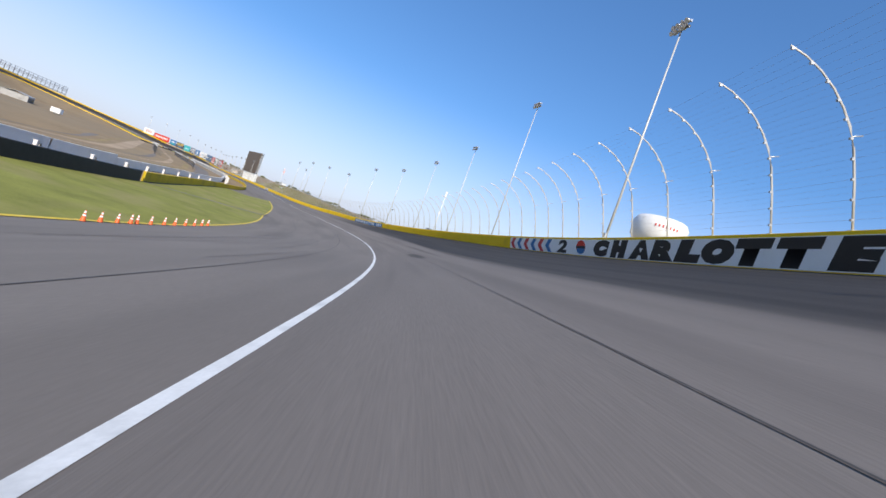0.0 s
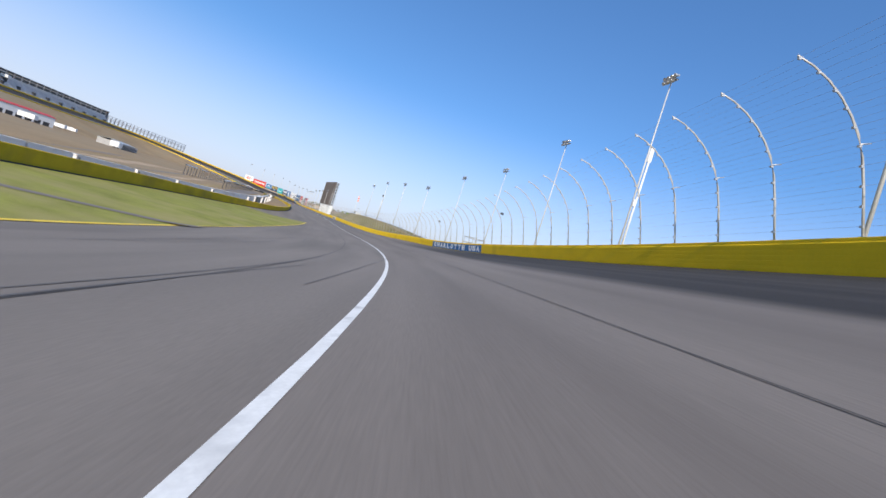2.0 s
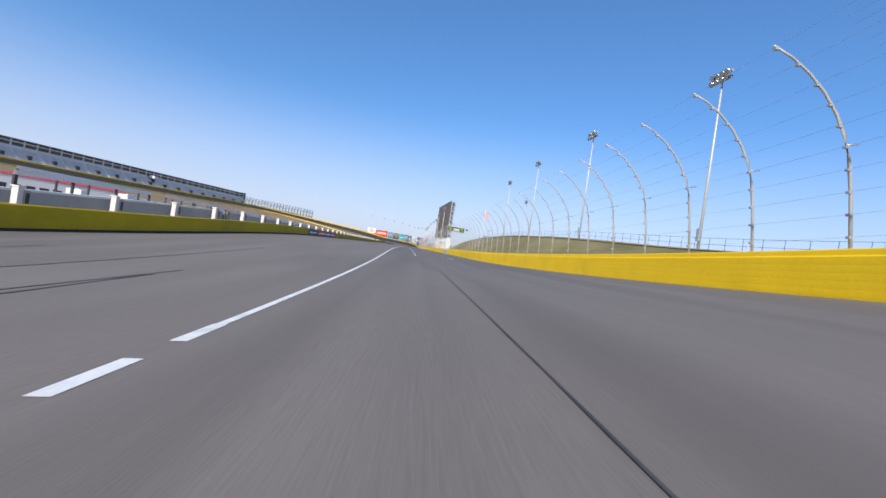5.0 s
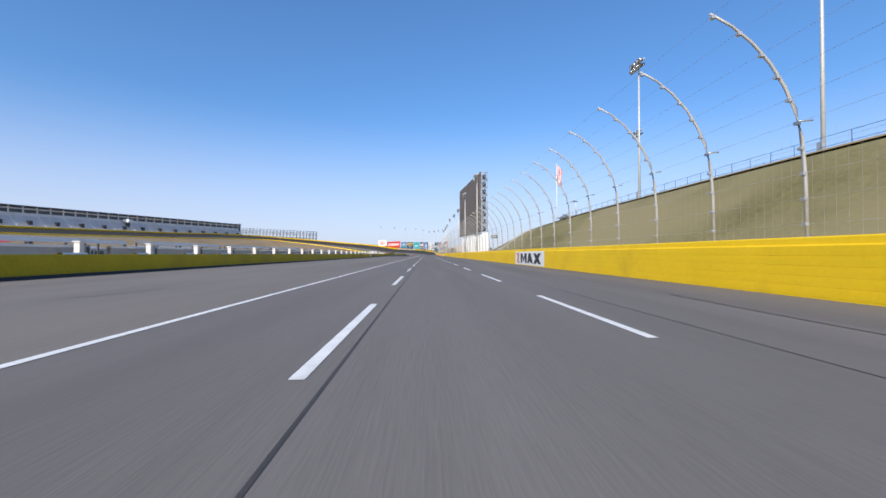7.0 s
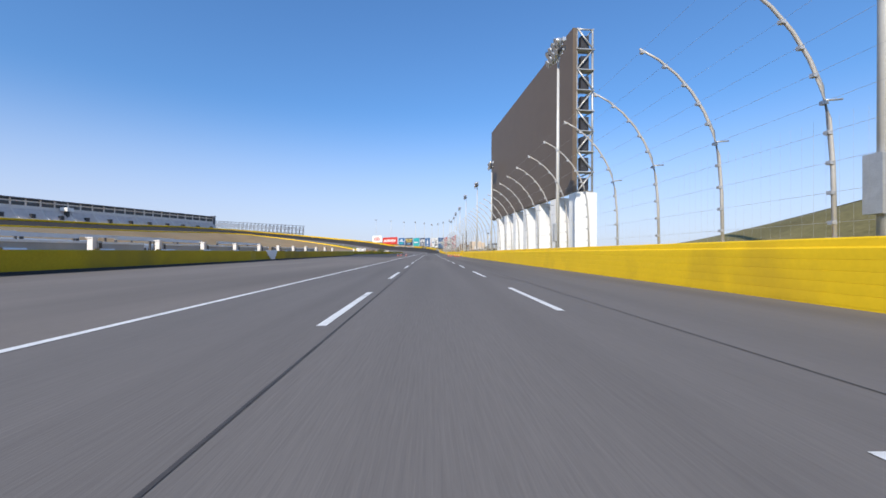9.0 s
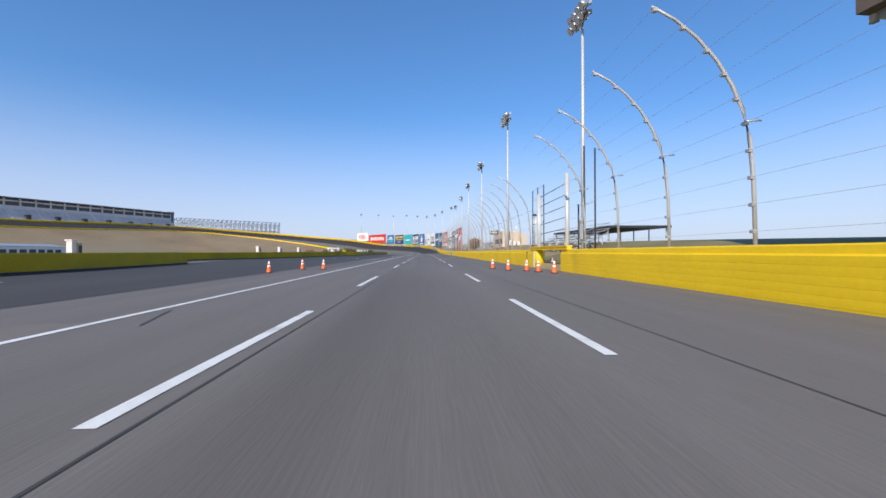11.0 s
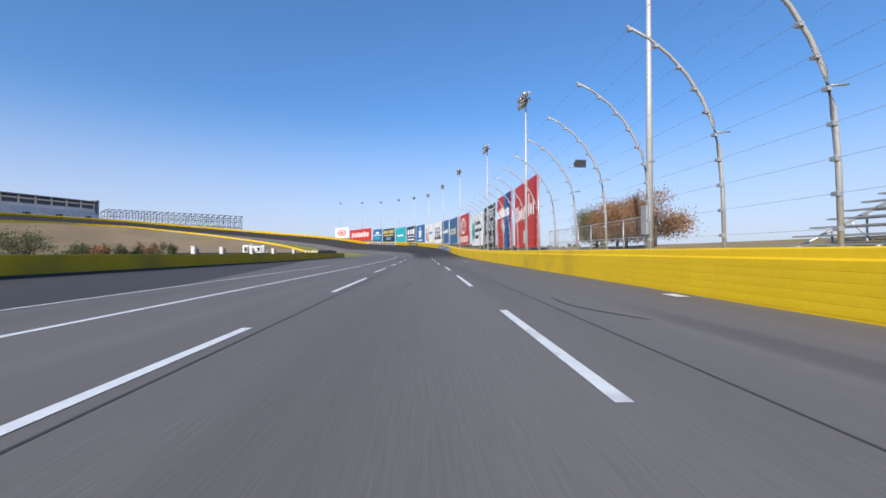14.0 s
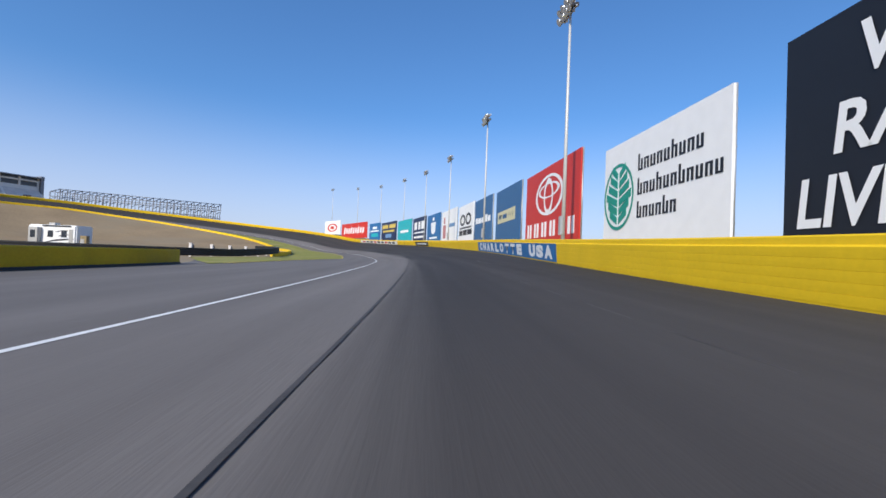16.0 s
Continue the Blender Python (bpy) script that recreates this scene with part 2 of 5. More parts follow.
APRON_TILT = [.6, .6, .6, .6, .6, .6, .6, .6, .5, .1, .1, .1, .1, .1, .1, .1, .1, .1, .1, .1]
WALL_TOP = [2.0, 2.0, 1.9, 1.52, 1.35, 1.3, 1.3, 1.3, 1.33, 1.03, 1.03, 1.04, 1.1, 1.2, 1.28, 1.3, 1.3, 1.3, 1.3, 1.3]
HILL_S = [-420, -150, -115, -85, -55, -25, 15, 42, 57, 66, 100, 140, 185, 215, 256, 330]
HILL = [0.2, 0.7, 1.2, 2.4, 4.6, 5.6, 5.5, 4.8, 2.1, 0.7, .8, 1.6, 1.9, 1.3, 1.0, .2]
STATION = np.arange(-420.0, 1100.0, 1.0)
ZERO = 420


def eased(values, at=PLAN_S):
    v = np.pad(np.interp(STATION, at, values), 12, mode="edge")
    return np.convolve(v, np.ones(25) / 25, "valid")


TURN = np.cumsum(np.radians(eased(BEND, BEND_S)))
TURN -= TURN[ZERO]
TX, TY = np.cumsum(-np.sin(TURN)), np.cumsum(np.cos(TURN))
TX, TY = TX - TX[ZERO] - 4.0, TY - TY[ZERO]
TBANK, TZ, TW, TI = np.radians(eased(BANKING)), eased(LEVEL, LEVEL_S), eased(WIDTH), eased(INNER, INNER_S)
TILT, TTOP = eased(APRON_TILT), eased(WALL_TOP)
# the wall's own line: it opens for a side road past the gate
OPEN_FROM, OPEN_TO = 138.0, 147.0
TIW = np.maximum(TI, np.interp(STATION, (40, 75, 105, 125, 138, 139, 147, 153, 160, 170, 180, 195, 220), (0, 12.2, 12.4, 13.3, 14.9, 25, 23.4, 21.6, 19.2, 16.6, 14.8, 13.2, 0)))
TTOP = TTOP + 0.11 * np.exp(-((STATION - 25) / 60) ** 4)
THILL = np.convolve(np.pad(np.interp(STATION, HILL_S, HILL), 12, mode="edge"), np.ones(25) / 25, "valid")


def q(table, s):
    return float(np.interp(s, STATION, table))


def road(s, e, up=0.0):
    """World place at station s, e metres to the right of the inner white line, up metres over the road."""
    h = q(TURN, s)
    lean = q(TBANK, s)
    if e > 0:
        z = q(TZ, s) + e * math.tan(lean)
    else:
        k = math.tan(lean * q(TILT, s))
        z = q(TZ, s) + max(e, -17.0) * k + min(0.0, max(e, -60) + 17.0) * k * -0.12
    return Vector((q(TX, s) + e * math.cos(h), q(TY, s) + e * math.sin(h), z + up))


def wall_e(s):
    return q(TW, s)


def wall_point(s, a, b):
    """A point of the outer wall, a metres behind its foot and b metres up; the wall stands square to the banked road."""
    p, h = road(s, wall_e(s) + a), q(TURN, s)
    k = b * math.tan(q(TBANK, s))
    return Vector((p.x - k * math.cos(h), p.y - k * math.sin(h), p.z + b))


def ground_z(x, y):
    r = math.hypot(x + 150, y - 250)
    k = min(1.0, max(0.0, (y + 140) / 110))
    low = -4.6 + 3.8 * k * k * (3 - 2 * k)
    return low + 12.0 * min(1, max(0, (y - 430 - 0.6 * x) / 420)) * (1 if r < 900 else max(0, 1 - (r - 900) / 600))


def outside(s, d, up=0.0):
    """Ground d metres outside the outer wall."""
    top = road(s, wall_e(s)).z + q(TTOP, s) - 0.75
    k = min(1.0, max(0.0, (d - 2.0) / 10.0))
    k = k * k * (3 - 2 * k)
    far = min(1.0, max(0.0, (d - 22) / 90.0))
    h = q(TURN, s)
    e = wall_e(s) + d
    x, y = q(TX, s) + e * math.cos(h), q(TY, s) + e * math.sin(h)
    z = (top + q(THILL, s) * k) * (1 - far) + (ground_z(x, y) - 0.3) * far
    return Vector((x, y, z + up))


def heading(s):
    return math.degrees(q(TURN, s))


# ---- mesh helpers ----
def part(name, bm, material, parent=None, label="", smooth=False):
    """Links a bmesh as one mesh object, under a thing or part if one is given."""
    me = bpy.data.meshes.new(name)
    bm.to_mesh(me)
    bm.free()
    for m in (material if isinstance(material, (list, tuple)) else [material]):
        me.materials.append(m)
    if smooth:
        me.polygons.foreach_set("use_smooth", [True] * len(me.polygons))
    ob = new(name, me)
    if parent is not None:
        ob.parent = parent
    if label:
        ob["label"] = label
    return ob


def thing(name, m, label, category, group=""):
    ob = new(name)
    ob.empty_display_size = 0.2
    ob.matrix_basis = m
    return tagged(ob, label, category, group)


def box(bm, lo, hi, m=None, mi=0):
    x0, y0, z0 = lo
    x1, y1, z1 = hi
    pts = [(x0, y0, z0), (x1, y0, z0), (x1, y1, z0), (x0, y1, z0), (x0, y0, z1), (x1, y0, z1), (x1, y1, z1), (x0, y1, z1)]
    v = [bm.verts.new(m @ Vector(p) if m else p) for p in pts]
    for f in ((3, 2, 1, 0), (4, 5, 6, 7), (0, 1, 5, 4), (1, 2, 6, 5), (2, 3, 7, 6), (3, 0, 4, 7)):
        bm.faces.new([v[i] for i in f]).material_index = mi
    return bm


def tube(bm, pts, radii, sides=8, cap=True, mi=0):
    """A round bar through the points."""
    pts = [Vector(p) for p in pts]
    if not isinstance(radii, (list, tuple)):
        radii = [radii] * len(pts)
    rings = []
    for i, p in enumerate(pts):
        d = (pts[min(i + 1, len(pts) - 1)] - pts[max(i - 1, 0)]).normalized()
        a = d.orthogonal().normalized() if abs(d.z) > 0.95 else Vector((-d.y, d.x, 0)).normalized()
        b = d.cross(a)
        rings.append([bm.verts.new(p + (a * math.cos(k * 2 * math.pi / sides) + b * math.sin(k * 2 * math.pi / sides)) * radii[i]) for k in range(sides)])
    for r0, r1 in zip(rings, rings[1:]):
        for k in range(sides):
            f = bm.faces.new((r0[k], r0[(k + 1) % sides], r1[(k + 1) % sides], r1[k]))
            f.material_index = mi
            f.smooth = True
    if cap:
        bm.faces.new(rings[0][::-1]).material_index = mi
        bm.faces.new(rings[-1]).material_index = mi
    return bm


def ribbon(name, stations, profile, material, parent=None, flip=False, kind="structure", smooth=False):
    """A sheet swept along the track: profile(s) gives its points across."""
    bm = bmesh.new()
    uv = bm.loops.layers.uv.new("UVMap")
    last = None
    for s in stations:
        row = [(bm.verts.new(p), (s, k)) for p, k in profile(s)]
        if last:
            for (a, ua), (b, ub), (c, uc), (d, ud) in zip(last, last[1:], row[1:], row):
                vs = [(a, ua), (b, ub), (c, uc), (d, ud)]
                if flip:
                    vs.reverse()
                try:
                    f = bm.faces.new([v for v, _ in vs])
                except ValueError:
                    continue
                for lp, (_, u) in zip(f.loops, vs):
                    lp[uv].uv = u
        last = row
    ob = part(name, bm, material, parent, smooth=smooth)
    return tagged(ob, kind=kind) if kind else ob


def span(a, b, step):
    n = max(1, int(round((b - a) / step)))
    return [a + (b - a) * i / n for i in range(n + 1)]

# ---- ground and track ----
bm = bmesh.new()
axis_x = [-4500, -2500, -1500, -1000] + list(range(-700, 701, 35)) + [1000, 1500, 2500, 4500]
axis_y = [-4500, -2500, -1500, -1000] + list(range(-700, 1051, 35)) + [1300, 1700, 2500, 4500]
grid = [[bm.verts.new((x, y, ground_z(x, y))) for x in axis_x] for y in axis_y]
for r0, r1 in zip(grid, grid[1:]):
    for i in range(len(axis_x) - 1):
        bm.faces.new((r0[i], r0[i + 1], r1[i + 1], r1[i]))
tagged(part("ground", bm, DRY, smooth=True), "tan dry-grass infield and surroundings reaching the horizon", "ground", kind="structure")

FULL = span(-415, 1090, 2.5)


def grid_span(a, b):
    """Stations that share the road's own cross-sections."""
    return [a] + [s for s in FULL if a + 0.3 < s < b - 0.3] + [b]


tagged(ribbon("road", FULL, lambda s: [(road(s, e * wall_e(s)), e * wall_e(s)) for e in (0, .5, 1.04)], ASPHALT), "grey banked racing asphalt with tyre streaks", "road")
for stretch, face in (([s for s in FULL if s <= 110], APRON), ([s for s in FULL if s >= 110], ASPHALT)):
    tagged(ribbon("apron", stretch, lambda s: [(road(s, e), e) for e in [-q(TIW, s) - 0.3] + [-min(q(TIW, s), a) for a in (17, 11, 5, 0)]], face), "flat grey asphalt apron inside the white line", "road")
# infield edge that falls to the ground sheet
def infield(s, back, share):
    p = road(s, -q(TI, s) - back)
    g = ground_z(p.x, p.y) - 0.3
    return Vector((p.x, p.y, g + (p.z - 0.2 - g) * share))


ribbon("infield_edge", FULL, lambda s: [(infield(s, 60, 0), 0), (infield(s, 30, float(np.interp(s, (300, 420), (0.97, 0.42)))), 1), (infield(s, 12, float(np.interp(s, (300, 420), (1, 0.75)))), 1.5), (road(s, -q(TI, s) - 0.2, -0.02), 2)], DRY, smooth=True)
BANK_D = (0.5, 2, 4, 6, 8, 10, 12, 16, 22, 40, 70, 115)
ribbon("embankment", [s for s in FULL if s <= 140], lambda s: [(outside(s, d), d) for d in BANK_D], BANK, smooth=True)
ribbon("embankment", [s for s in FULL if s >= 140], lambda s: [(outside(s, d), d) for d in BANK_D], BROWN_BANK, smooth=True)

ribbon("dry_verge", [s for s in FULL if -120 <= s <= 60], lambda s: [(outside(s, d, 0.035), d) for d in (10.4, 11.2, 12, 13)], BROWN_BANK, smooth=True)

# ---- painted lines ----
def line(name, s0, s1, e, width, material, up=0.006, step=3.0, kind="structure"):
    ev = e if callable(e) else (lambda s: e)
    return ribbon(name, grid_span(s0, s1), lambda s: [(road(s, ev(s) - width / 2, up), 0), (road(s, ev(s) + width / 2, up), width)], material, kind=kind)


line("white_line", -400, -150, -0.02, 0.16, WHITE_LINE)
for i, s in enumerate(np.arange(-149, -104, 1.55)):
    line("line_dash", s, s + 0.9, -0.02, 0.18, WHITE_LINE, step=1)
line("white_line", -104, 900, -0.02, 0.13, WHITE_LINE)
# middle of each gap between two dashes of the outer row; the inner row runs a little ahead
for count, at, mid in ((range(-3, 19), (-3, 0, 2, 4, 6, 8, 10, 18), (-72.3, -43.5, -24.45, -5.4, 13.3, 31.75, 50.1, 124)),
                       (range(-2, 13), (-2, 0, 2, 4, 6, 7, 9, 10, 11, 12), (127.6, 146.4, 165.2, 183.9, 203.2, 212.2, 232.9, 242.2, 252, 263))):
    gap = np.interp(count, at, mid)
    for s0, s1 in zip(gap, gap[1:]):
        line("lane_dash", s0 + 2.4, s1 - 2.4, 6.24 if s0 < 232 else 6.0, 0.13, WHITE_LINE)
        line("lane_dash", s0 + 1.0, s1 - 3.8, 2.63 if s0 < 215 else 2.35, 0.13, WHITE_LINE)
line("tar_seam", -90, 238, 2.88, 0.03, TAR, up=0.004)
line("tar_seam", 238, 420, lambda s: 2.88 + 0.012 * (s - 238), 0.05, TAR, up=0.016)
line("tar_seam", -90, 300, 7.2, 0.025, TAR, up=0.004)
line("tar_seam", -320, -110, -3.75, 0.045, TAR, up=0.012)
line("tar_seam", -320, -172, lambda s: -10.6 + 0.3 * math.sin(s * 0.11), 0.03, TAR, up=0.012)
line("tar_seam", -320, -90, 3.45, 0.022, TAR, up=0.012)
PIT_S, PIT_E = (172.5, 174, 176, 180, 200, 236), (-0.05, -0.7, -1.4, -1.85, -2.2, -2.5)
line("white_line", 172.5, 236, lambda s: float(np.interp(s, PIT_S, PIT_E)), 0.1, WHITE_LINE, up=0.014)
line("white_line", 144.5, 172.5, lambda s: float(np.interp(s, (144.5, 147, 150.3, 154.7, 165.2, 172.5), (0.45, 0.42, -0.1, -2.4, -6.5, -11.2))), 0.11, WHITE_LINE, up=0.014)
line("white_line", 112, 118, -9.2, 0.16, WHITE_LINE, up=0.012)
line("line_mark", 211.5, 212.1, 10.45, 0.3, WHITE_LINE, up=0.012)
line("line_mark", 241.6, 242.1, 8.8, 0.5, WHITE_LINE, up=0.012)
ribbon("cross_line", [0, 1], lambda k: [(road(171.5 - 9.3 * k, 11.0 * k, 0.008), 0), (road(171.68 - 9.3 * k, 11.0 * k, 0.008), 1)], WHITE_LINE)
# darker paving inside the straight, rubbered lanes in the turns
ribbon("dark_apron", grid_span(106, 262), lambda s: [(road(s, -q(TIW, s), 0.006), 0), (road(s, ((-2.7 if s < 174 else max(-2.7, float(np.interp(s, PIT_S, PIT_E)))) - 0.06) * float(np.interp(s, (215, 261.9), (1, 0))) - q(TI, s) * float(np.interp(s, (215, 261.9), (0, 0.985))), 0.006), 8)], APRON_DARK)
def skid(s0, s1, e0, e1, width, bow=0.0):
    return ribbon("tyre_mark", span(0, 1, 0.1), lambda k: [(road(s0 + (s1 - s0) * k, e0 + (e1 - e0) * k + bow * math.sin(k * math.pi) - width / 2, 0.009), 0), (road(s0 + (s1 - s0) * k, e0 + (e1 - e0) * k + bow * math.sin(k * math.pi) + width / 2, 0.009), 1)], SKID)
rng = random.Random(4)
for i in range(26):
    s, e = rng.uniform(-270, -110), rng.uniform(-12, -1)
    skid(s, s + rng.uniform(8, 30), e, e + rng.uniform(-1.5, 2.5), rng.uniform(0.04, 0.09), rng.uniform(-0.5, 0.8))
for i in range(34):
    s, e = rng.uniform(-60, 300), rng.uniform(-9, 9.5)
    skid(s, s + rng.uniform(1.2, 9), e, e + rng.uniform(-0.5, 0.5), rng.uniform(0.025, 0.05), rng.uniform(-0.3, 0.3))
for s, e in ((183, 4.6), (196, 4.4), (10, 5.0), (5.5, 4.7), (-22, 4.6), (60, 4.9), (215, 4.6), (176, 4.9)):
    for k in range(3):
        a = s + rng.uniform(-0.6, 0.6)
        skid(a, a + rng.uniform(0.5, 1.2), e + rng.uniform(-0.5, 0.5), e + rng.uniform(-0.5, 0.5), rng.uniform(0.02, 0.04))

# ---- walls ----
GATE = (123.6, 128.1)


def barrier(s):
    """Five stacked tubes in front of a capped concrete wall."""
    top = q(TTOP, s)
    step = (top - 0.24) / 5
    pts = [(0.0, 0.0)]
    for k in range(5):
        z = 0.04 + k * step
        pts += [(-0.001, z), (-0.006, z + 0.004), (-0.008, z + step * 0.5), (-0.006, z + step - 0.006), (-0.001, z + step - 0.002)]
    pts += [(0.0, top - 0.2), (0.05, top - 0.17), (0.06, top - 0.03), (0.09, top), (0.5, top), (0.54, top - 0.04), (0.54, 0)]
    return [(wall_point(s, a, b), i * 0.1) for i, (a, b) in enumerate(pts)]


def capped(name, s0, s1, profile, material, label):
    ob = ribbon(name, grid_span(s0, s1), profile, material, flip=True)
    bm = bmesh.new()
    bm.from_mesh(ob.data)
    for s in (s0, s1):
        bm.faces.new([bm.verts.new(p) for p, _ in profile(s)])
    bm.to_mesh(ob.data)
    bm.free()
    return tagged(ob, label, "wall")


capped("wall_outer", -415, GATE[0], barrier, YELLOW, "yellow-painted steel tube barrier before a concrete wall")
capped("wall_outer", GATE[1], 1090, barrier, YELLOW, "yellow-painted steel tube barrier before a concrete wall")


def low_wall(s):
    i, h = -q(TIW, s), float(np.interp(s, (-150, -115, -80, -55), (0.75, 0.6, 0.15, 0)))
    return [(road(s, i + a, b), k * 0.1) for k, (a, b) in enumerate(((0.14, -0.1), (0.12, 0.9 + h), (0.08, 0.96 + h), (-0.22, 0.96 + h), (-0.26, 0.9 + h), (-0.28, -0.3)))]


# the shade on this face is partly in its darker yellow
capped("wall_inner", -199, OPEN_FROM, low_wall, SHADED_YELLOW, "low yellow-painted concrete wall along the apron")
capped("wall_inner", OPEN_TO, 297, low_wall, SHADED_YELLOW, "low yellow-painted concrete wall along the apron")
capped("wall_inner", -415, -201, low_wall, RUBBER, "low black tyre-faced wall beside the grass")

# pale coping pieces along the inner wall
for k, s in enumerate(np.arange(-58, 106, 4.4)):
    ribbon("coping", [s, s + (0.9 if k % 3 else 1.3)], lambda u: [(road(u, -q(TIW, u) + a, z), i) for i, (a, z) in enumerate(((0.1, 0.955), (0.06, 1.03), (-0.2, 1.03), (-0.24, 0.955)))], WHITE, flip=True)
# added dark strip standing in for shadow and rubber grime at the wall's foot
for s0, s1 in ((-199, OPEN_FROM), (OPEN_TO, 297)):
    ribbon("foot_shadow_grime", grid_span(s0, s1), lambda s: [(road(s, -q(TIW, s) + a, z), i) for i, (a, z) in enumerate(((0.34, 0.008), (0.2, 0.03), (0.155, 0.13), (0.1, 0.13)))], RUBBER, flip=True)
line("white_line", 142.6, 152.0, lambda s: -17.5 - 0.13 * (s - 142.6), 0.3, WHITE_LINE, up=0.012)

# grass wedges inside the turns
def grass_edge(s):
    return -17.2 + max(0.0, min(1.0, (s + 175) / 66)) * 7.6


ribbon("grass", grid_span(-415, -109), lambda s: [(road(s, -q(TI, s) - 0.1, 0.02), 1), (road(s, (grass_edge(s) - q(TI, s)) / 2, 0.05), .5), (road(s, grass_edge(s), 0.03), 0)], GRASS)
line("yellow_line", -415, -109, lambda s: grass_edge(s) + 0.05, 0.3, YELLOW_LINE, up=0.036)
ribbon("service_road", span(0, 1, 0.1), lambda k: [(road(-199 + 24.5 * k - 0.9, -34.0 + 18.2 * k ** 1.25, 0.07), 0), (road(-199 + 24.5 * k + 0.9, -34.0 + 18.2 * k ** 1.25, 0.07), 1)], APRON, flip=True)


def infield_at(s, back, up=0.03):
    """The infield's surface back metres inside the inner wall."""
    near, mid, far = infield(s, 12, float(np.interp(s, (300, 420), (1, 0.75)))), infield(s, 30, float(np.interp(s, (300, 420), (0.97, 0.42)))), infield(s, 60, 0)
    p = near.lerp(mid, (back - 12) / 18) if back < 30 else mid.lerp(far, (back - 30) / 30)
    return p + Vector((0, 0, up))


ribbon("service_road", grid_span(-300, 150), lambda s: [(infield_at(s, 19), 0), (infield_at(s, 14), 1)], APRON)
ribbon("dirt_road", grid_span(-300, 300), lambda s: [(infield_at(s, 46), 0), (infield_at(s, 41), 1)], PALE_DIRT)
for s0, s1, near_, far_, face in ((-290, 296, 23, 21.8, BROWN_BANK), (-240, 280, 28.6, 27.4, PALE_DIRT), (-210, 296, 34.5, 33.4, APRON), (-280, 260, 50, 48.8, BROWN_BANK), (100, 296, 38, 37.2, BROWN_BANK)):
    ribbon("dirt_road", grid_span(s0, s1), lambda s: [(infield_at(s, near_ + 0.5 * math.sin(s * 0.06)), 0), (infield_at(s, far_ + 0.4 * math.sin(s * 0.11)), 1)], face)
ribbon("dirt_road", grid_span(-260, 250), lambda s: [(infield_at(s, 56), 0), (infield_at(s, 53.5), 1)], APRON)
GRASS_S, GRASS_OUT, GRASS_IN = [298, 306, 320, 334, 344, 350, 360, 640], [-10.3, -10.3, -10.2, -8.6, -6.9, -6.5, -6.5, -6.5], [-10.5, -15, -22, -22, -21.5, -20, -19, -20]


def far_edge(s):
    return float(np.interp(s, GRASS_S, GRASS_OUT))


ribbon("grass", grid_span(298, 640), lambda s: [(road(s, float(np.interp(s, GRASS_S, GRASS_IN)), 0.03), 1), (road(s, (float(np.interp(s, GRASS_S, GRASS_IN)) + far_edge(s)) / 2, 0.05), .5), (road(s, far_edge(s), 0.03), 0)], GRASS)
line("yellow_line", 300, 640, lambda s: far_edge(s) + 0.08, 0.2, YELLOW_LINE, up=0.036)
capped("wall_inner", 357, 1085, low_wall, YELLOW, "low yellow-painted concrete wall inside the far turn")


def tyre_wall():
    """Black tyre wall that curves round the end of the infield."""
    way = [(-60, 303), (-44, 311), (-34, 320), (-30, 329), (-28.6, 337), (-29, 344), (-30.8, 349.5), (-34.5, 353.5), (-38, 356)]
    way = [tuple(np.interp(k, range(9), [p[i] for p in way]) for i in (0, 1)) for k in np.arange(0, 8.01, 0.25)]
    for _ in range(3):
        way = [way[0]] + [tuple((np.array(a) + 2 * np.array(b) + np.array(c)) / 4) for a, b, c in zip(way, way[1:], way[2:])] + [way[-1]]
    t = thing("tyre_wall", Matrix.Identity(4), "low black tyre-faced wall curving round the grass", "tyre wall")
    for z, half in ((0.0, 0.3), (0.33, 0.3), (0.66, 0.3)):
        bm = bmesh.new()
        rows = []
        for k, (x, y) in enumerate(way):
            a, b = Vector(way[max(k - 1, 0)]), Vector(way[min(k + 1, len(way) - 1)])
            n = Vector((-(b - a).y, (b - a).x)).normalized()
            g = 0.02 + 0.9 * min(1, max(0, (y - 330) / 22))
            rows.append([bm.verts.new((x + n.x * o, y + n.y * o, g + h)) for o, h in ((-half, z - 0.1), (-half - 0.05, z + 0.16), (-half, z + 0.31), (half, z + 0.31), (half, z - 0.1))])
        for r0, r1 in zip(rows, rows[1:]):
            for k in range(4):
                bm.faces.new((r0[k], r0[k + 1], r1[k + 1], r1[k]))
        part("tyre_row", bm, RUBBER, t)


tyre_wall()

